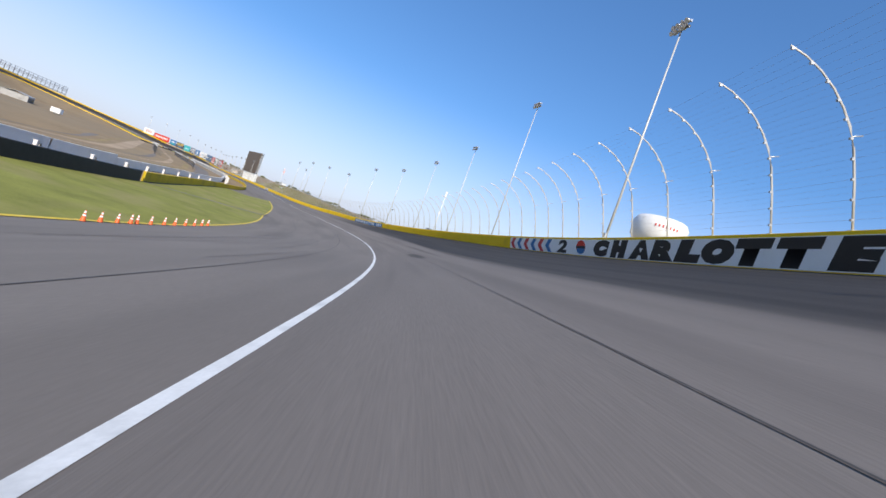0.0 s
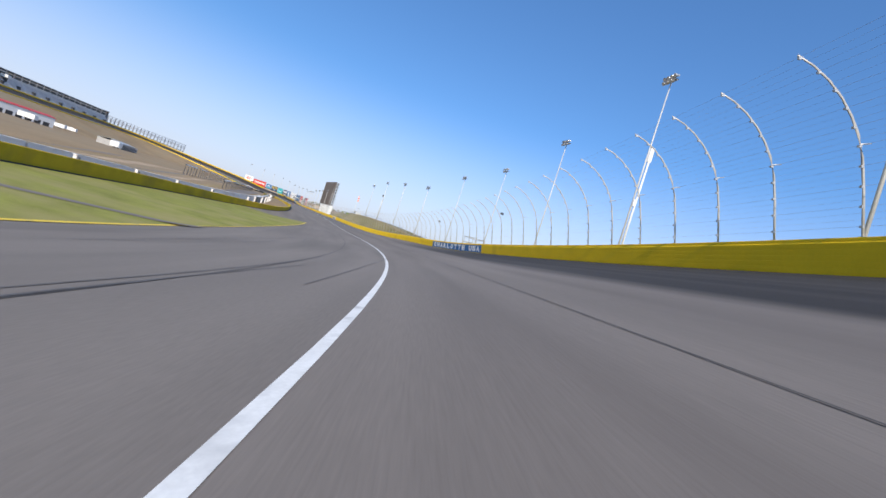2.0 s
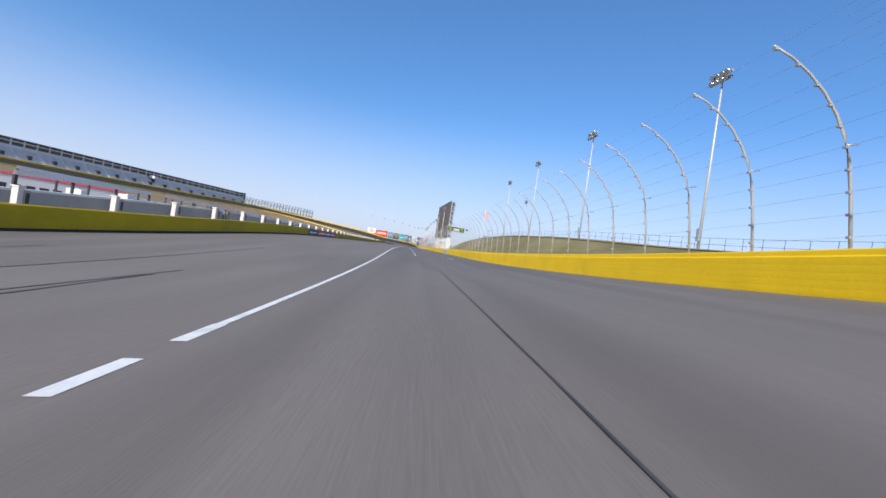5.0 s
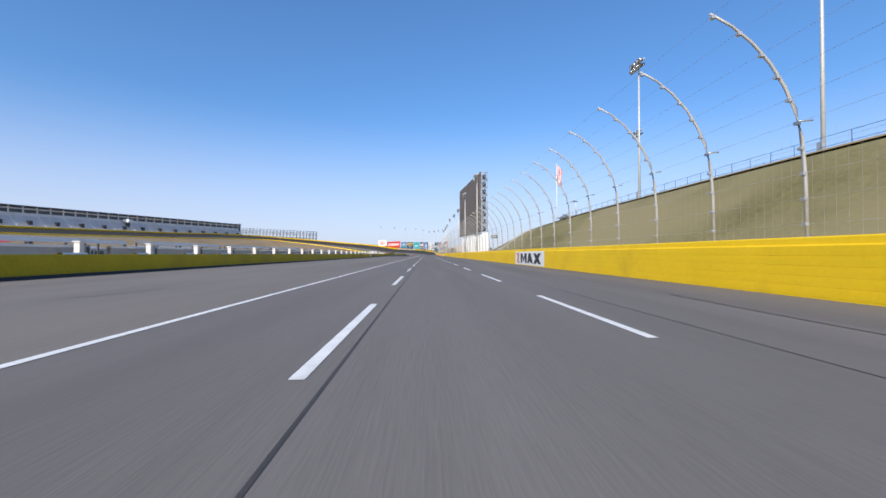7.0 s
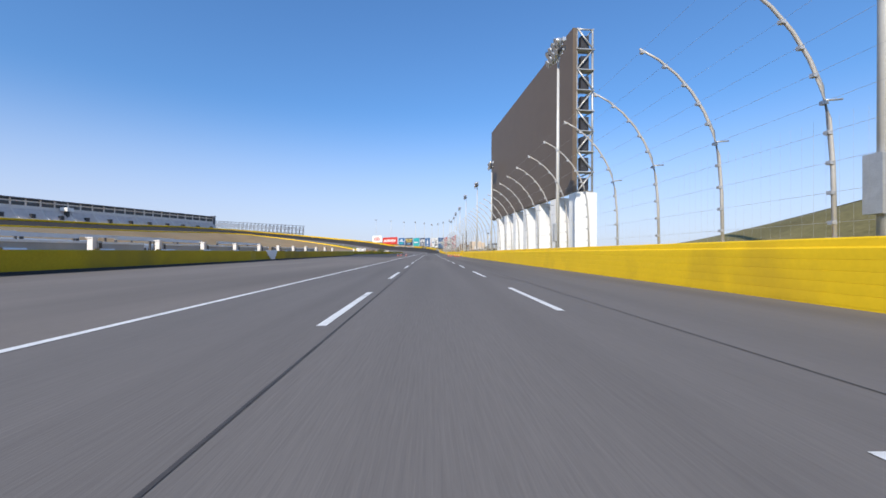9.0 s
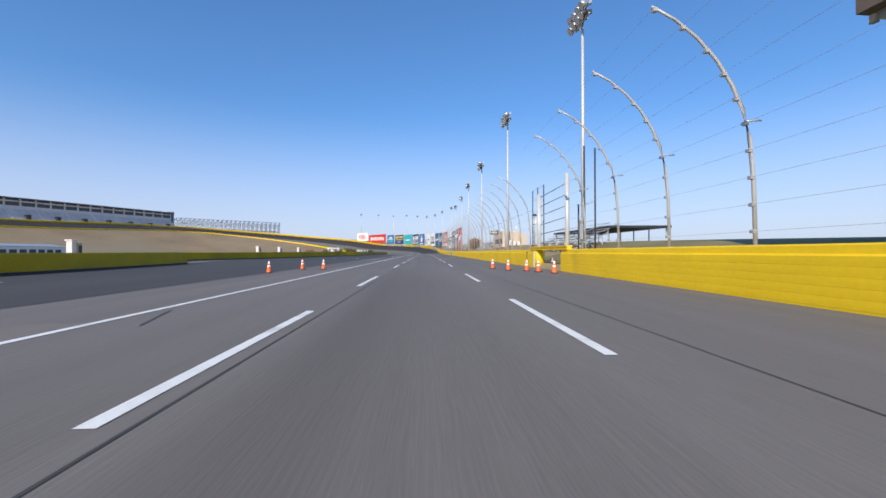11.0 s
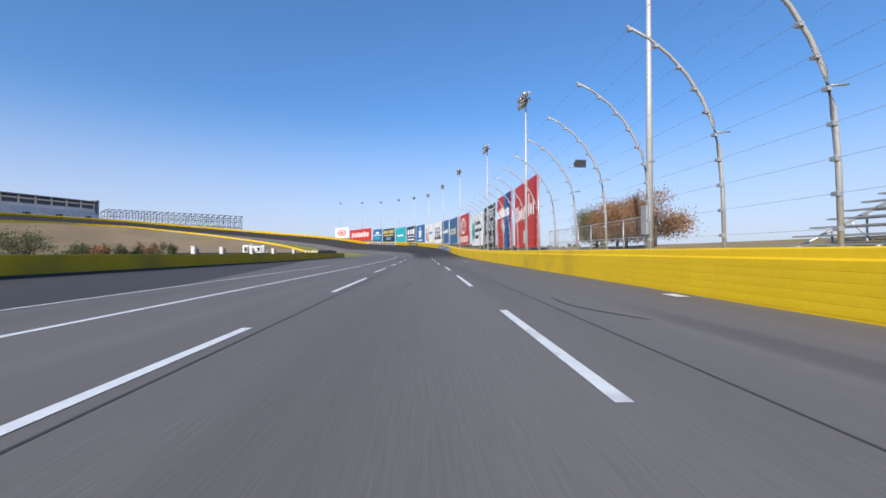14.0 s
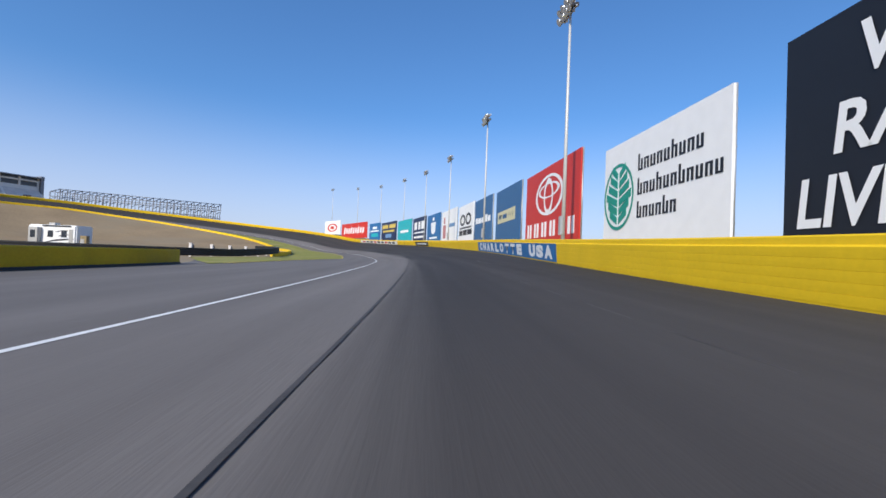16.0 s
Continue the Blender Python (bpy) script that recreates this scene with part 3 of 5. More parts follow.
# ---- light poles ----
def light_pole(s, d, height, label="tall pale steel light pole with a cluster of floodlights"):
    p = outside(s, d)
    t = thing("light_pole", pose(p.x, p.y, p.z - 0.1, 0, 0, heading(s)), label, "light pole", "light poles along the track")
    bm = bmesh.new()
    tube(bm, [(0, 0, 0), (0, 0, height * .5), (0, 0, height)], [0.15, 0.12, 0.08], 10)
    part("mast", bm, POLE, t, smooth=True)
    bm = bmesh.new()
    tube(bm, [(0, 0, 0), (0, 0, 0.35)], [0.34, 0.3], 10)
    part("footing", bm, CONCRETE, t)
    bm = bmesh.new()
    box(bm, (-0.3, -0.2, 1.4), (-0.1, 0.2, 2.7))
    part("junction_box", bm, STEEL, t)
    bm = bmesh.new()
    for z in (height - 0.1, height - 0.75):
        box(bm, (-0.06, -1.15, z - 0.05), (0.06, 1.15, z + 0.05))
    part("crossarm", bm, STEEL, t)
    for z in (height - 0.1, height - 0.75):
        for y in (-1.0, -0.35, 0.35, 1.0):
            bm = bmesh.new()
            tube(bm, [(-0.05, y, z + 0.12), (-0.22, y, z + 0.06), (-0.5, y, z - 0.12)], [0.1, 0.17, 0.3], 10)
            box(bm, (-0.02, y - 0.09, z + 0.02), (0.2, y + 0.09, z + 0.26))
            lamp = part("floodlight", bm, DARK if (y > 0) == (z > height - 0.4) and abs(y) > 0.5 else LAMP_GLASS, t)
            bm = bmesh.new()
            tube(bm, [(-0.5, y, z - 0.12), (-0.52, y, z - 0.133)], 0.27, 10)
            part("lens", bm, LAMP_GLASS, lamp, "pale glass lens")
    return t


def pole_to(s, d, top):
    light_pole(s, d, top - outside(s, d).z)


for s, d, top in ((-235, 3.3, 37.8), (-190, 13.4, 44), (-162, 18, 37), (-133, 23, 34.3), (-105.5, 26.2, 31), (-79, 27, 29.8), (-69, 18.9, 23.2), (-40, 19, 25), (-9, 19.5, 26.4), (13, 18.3, 24.8), (36, 30.7, 23.3), (45, 2.3, 16.9),
                  (66, 2.0, 16.2), (109, 4, 17), (131, 4.1, 17.2), (152.3, 3.5, 17.2), (173.8, 3.5, 16.2), (196.7, 3.6, 16.5), (221, 4.1, 16.9), (244, 4.2, 17), (274, 5.5, 19.8), (297, 3.2, 20.4),
                  (324, 2.5, 21.4), (353, 2.5, 22.9), (383, 3.5, 26), (412, 4.5, 29), (441, 4.5, 31), (470, 4.5, 34), (500, 4.5, 37)):
    pole_to(s, d, top)

# slim pale mast with panel antennas, cabinets at its foot
MAST_S, MAST_D, MAST_H = -178.4, 5.0, 12.2
p = outside(MAST_S, MAST_D)
t = thing("antenna_mast", pose(p.x, p.y, p.z - 0.1, 0, 0, heading(MAST_S)), "slim white mast with panel antennas behind the fence", "mast")
bm = bmesh.new(); tube(bm, [(0, 0, 0), (0, 0, MAST_H)], [0.11, 0.085], 10); part("mast", bm, WHITE, t, smooth=True)
for x, y, z0, z1 in ((-0.14, 0.0, MAST_H - 1.3, MAST_H + 0.2), (0.14, 0.08, MAST_H - 1.3, MAST_H + 0.2), (-0.2, 0.0, MAST_H * 0.52, MAST_H * 0.52 + 0.7)):
    bm = bmesh.new(); box(bm, (x - 0.09, y - 0.11, z0), (x + 0.09, y + 0.11, z1)); bmesh.ops.bevel(bm, geom=bm.edges, offset=0.03, segments=1, affect="EDGES"); part("antenna_panel", bm, WHITE, t)
for k, (s, w_, h) in enumerate(((MAST_S + 1.4, 0.5, 2.1), (MAST_S + 2.5, 0.4, 1.8), (MAST_S + 3.6, 0.55, 2.3))):
    p = outside(s, MAST_D + 0.4)
    t = thing("equipment_cabinet", pose(p.x, p.y, p.z - 0.1, 0, 0, heading(s)), "dark grey equipment cabinet at the foot of the mast", "cabinet", "cabinets at the mast")
    bm = bmesh.new(); box(bm, (-0.4, -w_, 0), (0.4, w_, h)); bmesh.ops.bevel(bm, geom=bm.edges, offset=0.04, segments=1, affect="EDGES"); part("body", bm, DARK, t)
    bm = bmesh.new(); box(bm, (-0.43, -w_ * 0.8, 0.2), (-0.4, w_ * 0.8, h - 0.2)); part("door", bm, STEEL, t)

# ---- catch fence ----
CABLES = [(-.06, .3), (-.08, .85), (-.1, 1.4), (-.14, 1.95), (-.22, 2.5), (-.41, 3.0), (-.67, 3.5), (-1.02, 3.97), (-1.52, 4.43), (-2.1, 4.78)]


def fence_size(s):
    """The fence stands taller round the turn."""
    return float(np.interp(s, (-260, -225, -195, -163, -131, -70, 100, 140), (1.74, 1.62, 1.46, 1.24, 1.12, 1.04, 1.06, 0.96)))


def fence_base(s):
    return wall_point(s, 0.3, q(TTOP, s) - 0.02)


def fence_at(s, x, z):
    """A point of the fence, x metres out and z metres up in a post's own leaning frame."""
    lean, h, k = q(TBANK, s), q(TURN, s), fence_size(s)
    out, up = (x * math.cos(lean) - z * math.sin(lean)) * k, (z * math.cos(lean) + x * math.sin(lean)) * k
    return fence_base(s) + Vector((math.cos(h) * out, math.sin(h) * out, up))


def fence_pose(s):
    p = fence_base(s)
    return pose(p.x, p.y, p.z, 0, -math.degrees(q(TBANK, s)), heading(s)) @ Matrix.Diagonal((fence_size(s), 1, fence_size(s), 1))


def fence_post():
    t = thing("fence_post", Matrix.Identity(4), "pale steel catch-fence post curving over the track", "fence post", "catch fence posts")
    pts = [(0, 0, 0), (-.03, 0, 1.3), (-.11, 0, 2.2), (-.25, 0, 2.8), (-.48, 0, 3.3), (-.8, 0, 3.8), (-1.2, 0, 4.24), (-1.66, 0, 4.6), (-2.15, 0, 4.86)]
    bm = bmesh.new()
    tube(bm, pts, [.041, .041, .041, .039, .037, .035, .032, .03, .028], 8)
    part("post", bm, FENCE_STEEL, t)
    for x, z in CABLES:
        bm = bmesh.new()
        box(bm, (x - 0.03, -0.05, z - 0.035), (x + 0.06, 0.05, z + 0.035))
        part("cable_clip", bm, CABLE, t)
    bm = bmesh.new()
    box(bm, (-0.09, -0.1, 0), (0.09, 0.1, 0.03))
    part("base_plate", bm, STEEL, t)
    bm = bmesh.new()
    tube(bm, [(-.18, 0, 2.55), (0.15, 0, 2.58)], 0.02, 5)
    part("stub", bm, STEEL, t)
    return t


POST_N = (-75, -47, -44, -40, -37, -35, -28, -22, -16, -12, -1, 27, 40, 49, 80)      # counted from one post, with their stations
POST_S = (-372, -263.6, -251.97, -235.85, -226.63, -219.74, -195.95, -177.99, -160.26, -148.91, -116.22, -33.2, 5.25, 32.3, 124.3)
FENCE = [s for s in np.interp(range(-63, 80), POST_N, POST_S) if s < 123.5]
FENCE += [s for s in np.interp(range(-7, 43), (-7, 0, 6, 12, 18, 24, 30, 36, 42), (130.2, 148.4, 163.9, 180.1, 196.8, 211.3, 228.3, 243.8, 260)) if s < 251.5]
first = fence_post()
first.matrix_basis = fence_pose(FENCE[0])
for s in FENCE[1:]:
    ob = copy_thing(first, Matrix.Identity(4))
    ob.matrix_basis = fence_pose(s)
for k, (x, z) in enumerate(CABLES):
    for s0, s1 in ((-340, 123.4), (130.1, 251)):
        bm = bmesh.new()
        tube(bm, [fence_at(s, x - 0.04, z) for s in span(s0, s1, 5.8)], [float(np.interp(s, (-150, -60), (0.0052, 0.0032))) for s in span(s0, s1, 5.8)], 4)
        tagged(part("fence_cable", bm, CABLE), "grey steel cable strung along the catch fence", "cable", "catch fence cables")
# fine upright wires of the fence mesh
bm = bmesh.new()
for s in np.arange(-75, 62, 0.26):
    p = fence_base(s)
    tube(bm, [p, p + Vector((0, 0, 2.4))], 0.0014, 3, cap=False)
tagged(part("fence_mesh", bm, MESH), "fine upright wires of the catch fence mesh", "fence mesh", kind="stuff")

bm = bmesh.new()
for (xa, za), (xb, zb) in zip(CABLES, CABLES[1:]):
    for k in (1 / 3, 2 / 3):
        x, z = xa + (xb - xa) * k, za + (zb - za) * k
        tube(bm, [fence_at(s, x - 0.04, z) for s in span(-330, -100, 5.8)], 0.0032, 3, cap=False)
tagged(part("fence_mesh", bm, CABLE), "fine level wires of the catch fence mesh round the turn", "fence mesh", kind="stuff")

# ---- billboards round the turn ----
def on_board(s0, s1, e, z0, z1):
    """Maps (0..1, 0..1) on a board's face to the world; u runs from the far to the near end."""
    a, b = road(s1, e), road(s0, e)
    def f(u, v, out=0.0):
        n = Vector((-(b.y - a.y), b.x - a.x, 0)).normalized()
        if (Vector((-150, 200, 0)) - a).dot(n) < 0:
            n = -n
        p = a.lerp(b, u)
        return Vector((p.x, p.y, 0)) + n * out + Vector((0, 0, z0 + (z1 - z0) * v))
    return f


def patch(f, pts, material, parent, name, out=0.03):
    bm = bmesh.new()
    front = [bm.verts.new(f(u, v, out)) for u, v in pts]
    back = [bm.verts.new(f(u, v, 0.0)) for u, v in pts]
    bm.faces.new(front)
    for i in range(len(pts)):
        j = (i + 1) % len(pts)
        bm.faces.new((front[i], back[i], back[j], front[j]))
    bmesh.ops.recalc_face_normals(bm, faces=bm.faces)
    return part(name, bm, material, parent)


def words(text, bold=0.0, shear=0.0):
    """The built-in letters as a flat mesh, one unit high and starting at 0."""
    cu = bpy.data.curves.new("letters", "FONT")
    cu.body, cu.offset, cu.shear, cu.resolution_u = text, bold, shear, 3
    ob = bpy.data.objects.new("letters", cu)
    scene.collection.objects.link(ob)
    dg = bpy.context.evaluated_depsgraph_get()
    me = bpy.data.meshes.new_from_object(ob.evaluated_get(dg))
    bpy.data.objects.remove(ob)
    bm = bmesh.new()
    bm.from_mesh(me)
    bpy.data.meshes.remove(me)
    xs, ys = [v.co.x for v in bm.verts], [v.co.y for v in bm.verts]
    x0, y0, w, h = min(xs), min(ys), max(xs) - min(xs), max(ys) - min(ys)
    for v in bm.verts:
        v.co.x, v.co.y, v.co.z = (v.co.x - x0) / w, (v.co.y - y0) / h, 0
    return bm


def lettering(f, text, u0, u1, v0, v1, material, parent, bold=0.0, shear=0.0, out=0.04):
    bm = words(text, bold, shear)
    for v in bm.verts:
        v.co = f(u0 + (u1 - u0) * v.co.x, v0 + (v1 - v0) * v.co.y, out)
    return part("lettering", bm, material, parent)


def billboard(s0, s1, material, label, height=9.2, low=1.35):
    e = 17.5
    z = road((s0 + s1) / 2, wall_e((s0 + s1) / 2)).z
    mid = road((s0 + s1) / 2, e)
    f = on_board(s0, s1, e, z + low, z + height)
    t = thing("billboard", Matrix.Identity(4), label, "billboard", "billboards round the turn")
    bm = bmesh.new()
    c = [f(0, 0), f(1, 0), f(1, 1), f(0, 1)]
    d = [f(0, 0, -0.12), f(1, 0, -0.12), f(1, 1, -0.12), f(0, 1, -0.12)]
    a, b = [bm.verts.new(p) for p in c], [bm.verts.new(p) for p in d]
    bm.faces.new(a); bm.faces.new(b[::-1])
    for i in range(4):
        bm.faces.new((a[i], b[i], b[(i + 1) % 4], a[(i + 1) % 4]))
    bmesh.ops.recalc_face_normals(bm, faces=bm.faces)
    part("panel", bm, material, t)
    for u in (0.02, 0.35, 0.67, 0.98):
        bm = bmesh.new()
        p, r = f(u, 0, -0.3), f(u, 1, -0.3)
        g = z - 0.2
        tube(bm, [(p.x, p.y, g), (r.x, r.y, r.z + 0.1)], 0.09, 6)
        for v in (0.1, 0.35, 0.6, 0.85):
            o = f(u, v, -0.12)
            tube(bm, [o, f(u, v, -0.42)], 0.04, 5)
        part("post", bm, STEEL, t)
    return t, f


def bars(f, t, rows, material):
    """Plain bars in place of a brand's lettering: (u0, u1, v0, v1) each."""
    for u0, u1, v0, v1 in rows:
        patch(f, [(u0, v0), (u1, v0), (u1, v1), (u0, v1)], material, t, "plain_bar")


def disc(f, t, u, v, ru, rv, material, name="round_mark", out=0.03, inner=0.0, n=28):
    bm = bmesh.new()
    ring = [bm.verts.new(f(u + ru * math.cos(a), v + rv * math.sin(a), out)) for a in [i * 2 * math.pi / n for i in range(n)]]
    if inner:
        hole = [bm.verts.new(f(u + ru * inner * math.cos(a), v + rv * inner * math.sin(a), out)) for a in [i * 2 * math.pi / n for i in range(n)]]
        for i in range(n):
            bm.faces.new((ring[i], ring[(i + 1) % n], hole[(i + 1) % n], hole[i]))
    else:
        bm.faces.new(ring)
    return part(name, bm, material, t)


t, f = billboard(248.2, 258.5, VRED, "red vinyl billboard with white brand bars on steel posts", 9.6)
for u, lean in ((.04, -.03), (.075, .03), (.11, -.03), (.145, .03)):
    patch(f, [(u + lean, .66), (u + lean + .035, .66), (u + .03, .42), (u, .42)], VWHITE, t, "plain_bar")
for u0, u1, v0, v1 in ((.225, .255, .43, .6), (.365, .39, .43, .62), (.43, .46, .44, .62), (.487, .515, .44, .63), (.605, .635, .32, .63), (.68, .71, .46, .79), (.865, .895, .47, .67), (.895, .94, .61, .67)):
    bars(f, t, [(u0, u1, v0, v1)], VWHITE)
disc(f, t, .325, .52, .045, .08, VWHITE, "round_mark")
disc(f, t, .575, .54, .045, .085, VWHITE, "round_mark")
disc(f, t, .575, .33, .04, .04, VWHITE, "round_mark")
disc(f, t, .79, .56, .045, .085, VWHITE, "round_mark")
t, f = billboard(261, 270.5, VRED, "red and blue vinyl billboard with white bars and a striped mark", 9.55)
patch(f, [(.57, 0), (1, 0), (1, 1), (.57, 1)], mat("deep_blue_vinyl", (0.008, 0.05, 0.2), 0.55, var=0.06), t, "blue_half", 0.025)
patch(f, [(.57, 0), (.74, 0), (.74, .55), (.68, 1), (.57, 1)], mat("mid_blue_vinyl", (0.01, 0.13, 0.36), 0.55, var=0.06), t, "blue_band", 0.035)
for a, b, v1 in ((.04, .085, .74), (.095, .13, .69), (.14, .175, .69), (.185, .22, .75), (.245, .285, .69), (.295, .32, .75), (.35, .405, .76), (.415, .485, .7), (.495, .535, .7), (.545, .58, .7), (.59, .605, .75), (.615, .65, .7), (.66, .71, .7)):
    a, b, v1 = .03 + (a - .04) * 1.3, .03 + (b - .04) * 1.3, v1 + .02
    w3 = (b - a) * 0.4
    for u0, u1 in (((a, a + w3), (b - w3, b)) if b - a > .03 else ((a, b),)):
        patch(f, [(u0, .58), (u1, .58), (u1, v1), (u0, v1)], VWHITE, t, "plain_bar", 0.05)
for k in range(4):
    patch(f, [(.3 + k * .055, .41 - k * .045), (.355 + k * .055, .41 - k * .045), (.49 + k * .045, .55 - k * .045), (.435 + k * .045, .55 - k * .045)], VWHITE, t, "stripe", 0.05)
t, f = billboard(273, 282.3, VBLACK, "black vinyl billboard with three lines of white lettering", 9.0)
lettering(f, "WHERE", .27, .97, .69, .91, VWHITE, t, 0.022, 0.12)
lettering(f, "RACING", .19, .95, .39, .61, VWHITE, t, 0.022, 0.12)
lettering(f, "LIVES", .06, .52, .08, .31, VWHITE, t, 0.022, 0.12)
lettering(f, ".com", .55, .93, .09, .25, VWHITE, t, 0.01, 0.12)
t, f = billboard(284.8, 296.2, VWHITE, "white vinyl billboard with a green leaf mark and dark bars", 8.15)
disc(f, t, .17, .47, .165, .33, GREEN, "leaf_ring", 0.03, 0.9)
for k in range(6):
    for sgn in (-1, 1):
        v = .2 + k * .088
        w = .135 - abs(k - 2) * .022
        patch(f, [(.17 + sgn * .01, v), (.17 + sgn * w, v + .075), (.17 + sgn * w, v + .15), (.17 + sgn * .01, v + .068)], GREEN, t, "leaf", 0.035)
for v, u1, tall in ((.66, .84, (0, 5)), (.44, .97, (0, 3, 6)), (.23, .68, (0, 4))):
    for k, u in enumerate(np.arange(.37, u1, .055)):
        top = v + (.15 if k in tall else .1)
        bars(f, t, [(u, u + .013, v, top), (u + .026, u + .04, v, v + .1)], VBLACK)
        bars(f, t, [(u + .013, u + .026, v + (.085 if k % 2 else .0), v + (.1 if k % 2 else .015))], VBLACK)
t, f = billboard(300.3, 314.2, VRED, "red vinyl billboard with a white oval mark and bars", 9.0)
disc(f, t, .5, .62, .26, .27, VWHITE, "oval_ring", 0.03, 0.86)
disc(f, t, .5, .68, .2, .1, VWHITE, "oval_ring", 0.035, 0.8)
disc(f, t, .5, .6, .09, .24, VWHITE, "oval_ring", 0.04, 0.72)
for u in (.06, .22, .38, .54, .7, .84):
    bars(f, t, [(u, u + .035, .07, .27), (u + .06, u + .095, .07, .27)], VWHITE)
t, f = billboard(316.4, 327.2, STEELBLUE, "blue vinyl billboard with a pale gold panel", 8.9)
patch(f, [(.1, .36), (.82, .38), (.82, .6), (.1, .58)], mat("cream_vinyl", (0.62, 0.58, 0.36), 0.55, var=0.06), t, "gold_panel")
bars(f, t, [(.16, .3, .44, .52), (.33, .5, .44, .52), (.53, .76, .45, .53)], STEELBLUE)
t, f = billboard(329.6, 340, STEELBLUE, "blue vinyl billboard with a row of white bars", 8.8)
bars(f, t, [(.08, .22, .44, .58), (.25, .42, .44, .56), (.45, .6, .44, .56), (.63, .78, .44, .6), (.81, .94, .44, .56)], VWHITE)
t, f = billboard(341, 352, VWHITE, "white vinyl billboard with black ring marks and bars", 8.8)
disc(f, t, .3, .6, .18, .16, VBLACK, "round_mark", 0.03, 0.6)
disc(f, t, .68, .6, .18, .16, VBLACK, "round_mark", 0.03, 0.6)
bars(f, t, [(.08, .3, .18, .32), (.34, .6, .18, .32), (.64, .92, .18, .32), (.1, .9, .36, .4)], VBLACK)
t, f = billboard(354, 367, VWHITE, "white vinyl billboard with thin reddish bars", 8.8)
bars(f, t, [(.5, .9, .45, .56)], PALEBLUE)
bars(f, t, [(.1, .3, .12, .55), (.14, .24, .6, .8)], mat("dusty_pink_vinyl", (0.5, 0.2, 0.2), 0.55))
t, f = billboard(369, 382, BLUE, "blue vinyl billboard with a white shield mark", 8.8)
patch(f, [(.35, .35), (.5, .25), (.65, .35), (.68, .7), (.32, .7)], VWHITE, t, "shield")
bars(f, t, [(.2, .8, .1, .17), (.44, .56, .76, .88)], VWHITE)
t, f = billboard(384, 398, NAVY, "navy vinyl billboard with white bars", 8.8)
bars(f, t, [(.12, .34, .5, .82), (.45, .6, .5, .82), (.68, .9, .5, .82), (.1, .9, .34, .4), (.1, .9, .14, .22)], VWHITE)
t, f = billboard(400, 416, TEAL, "teal vinyl billboard with one white bar", 8.8)
bars(f, t, [(.2, .8, .4, .52)], VWHITE)
t, f = billboard(418, 436, NAVY, "navy vinyl billboard with gold and blue bars", 8.8)
bars(f, t, [(.06, .46, .66, .86), (.54, .94, .66, .86), (.12, .88, .46, .56)], GOLD)
bars(f, t, [(.3, .7, .16, .36)], PALEBLUE)
t, f = billboard(438, 451, BLUE, "blue vinyl billboard with a green mark", 8.8)
bars(f, t, [(.2, .8, .2, .4)], TEAL)
bars(f, t, [(.1, .9, .5, .58), (.3, .7, .65, .8)], VWHITE)
t, f = billboard(454, 485, VRED, "wide red vinyl billboard with a white swash", 8.8)
for k in range(9):
    u = .1 + k * .09
    patch(f, [(u, .3 + .1 * (k % 2)), (u + .055, .3), (u + .075, .66 + .12 * (k % 3 == 0)), (u + .02, .7)], VWHITE, t, "swash")
t, f = billboard(487, 504, VWHITE, "white vinyl billboard with a red ring mark", 8.8)
disc(f, t, .5, .5, .32, .3, VRED, "ring", 0.03, 0.72)
bars(f, t, [(.38, .62, .4, .6)], VRED)

# ---- video board ----
vb = thing("video_board", pose(15.6, 77.5, 0.6, 0, 0, 4.0), "huge brown video board on white columns with steel truss", "scoreboard")
bm = bmesh.new()
box(bm, (-0.9, 0, 6.6), (-0.5, 37, 23.4))
part("screen", bm, BROWN, vb, "dull brown switched-off screen face")
bm = bmesh.new()
for x in (-0.4, 1.3):
    for y in np.arange(0.2, 37, 5.25):
        tube(bm, [(x, y, 6.4), (x, y, 23.4)], 0.11, 6)
for z in np.arange(6.6, 23.5, 2.1):
    for x in (-0.4, 1.3):
        tube(bm, [(x, 0, z), (x, 37, z)], 0.07, 5)
    for y in np.arange(0.2, 37, 5.25):
        tube(bm, [(-0.4, y, z), (1.3, y, z)], 0.09, 5)
part("truss", bm, STEEL, vb)
flip = 1
for z in np.arange(6.6, 22, 2.1):
    a, b = (-0.4, 1.3) if flip > 0 else (1.3, -0.4)
    flip = -flip
    bm = bmesh.new(); tube(bm, [(a, 0.05, z), (b, 0.05, z + 2.1)], 0.09, 5); part("brace", bm, STEEL, vb)
    bm = bmesh.new(); box(bm, (-0.45, -0.1, z - 0.09), (1.4, 0.9, z)); part("walkway", bm, STEEL, vb)
    bm = bmesh.new(); box(bm, (0.1, 0.3, z + 0.15), (0.95, 0.9, z + 1.5)); part("equipment_box", bm, DARK, vb)
for y in np.arange(0.3, 37, 5.25):
    bm = bmesh.new()
    box(bm, (-0.8, y - 0.75, 0.0), (1.5, y + 0.75, 6.5))
    part("column", bm, WHITE, vb)

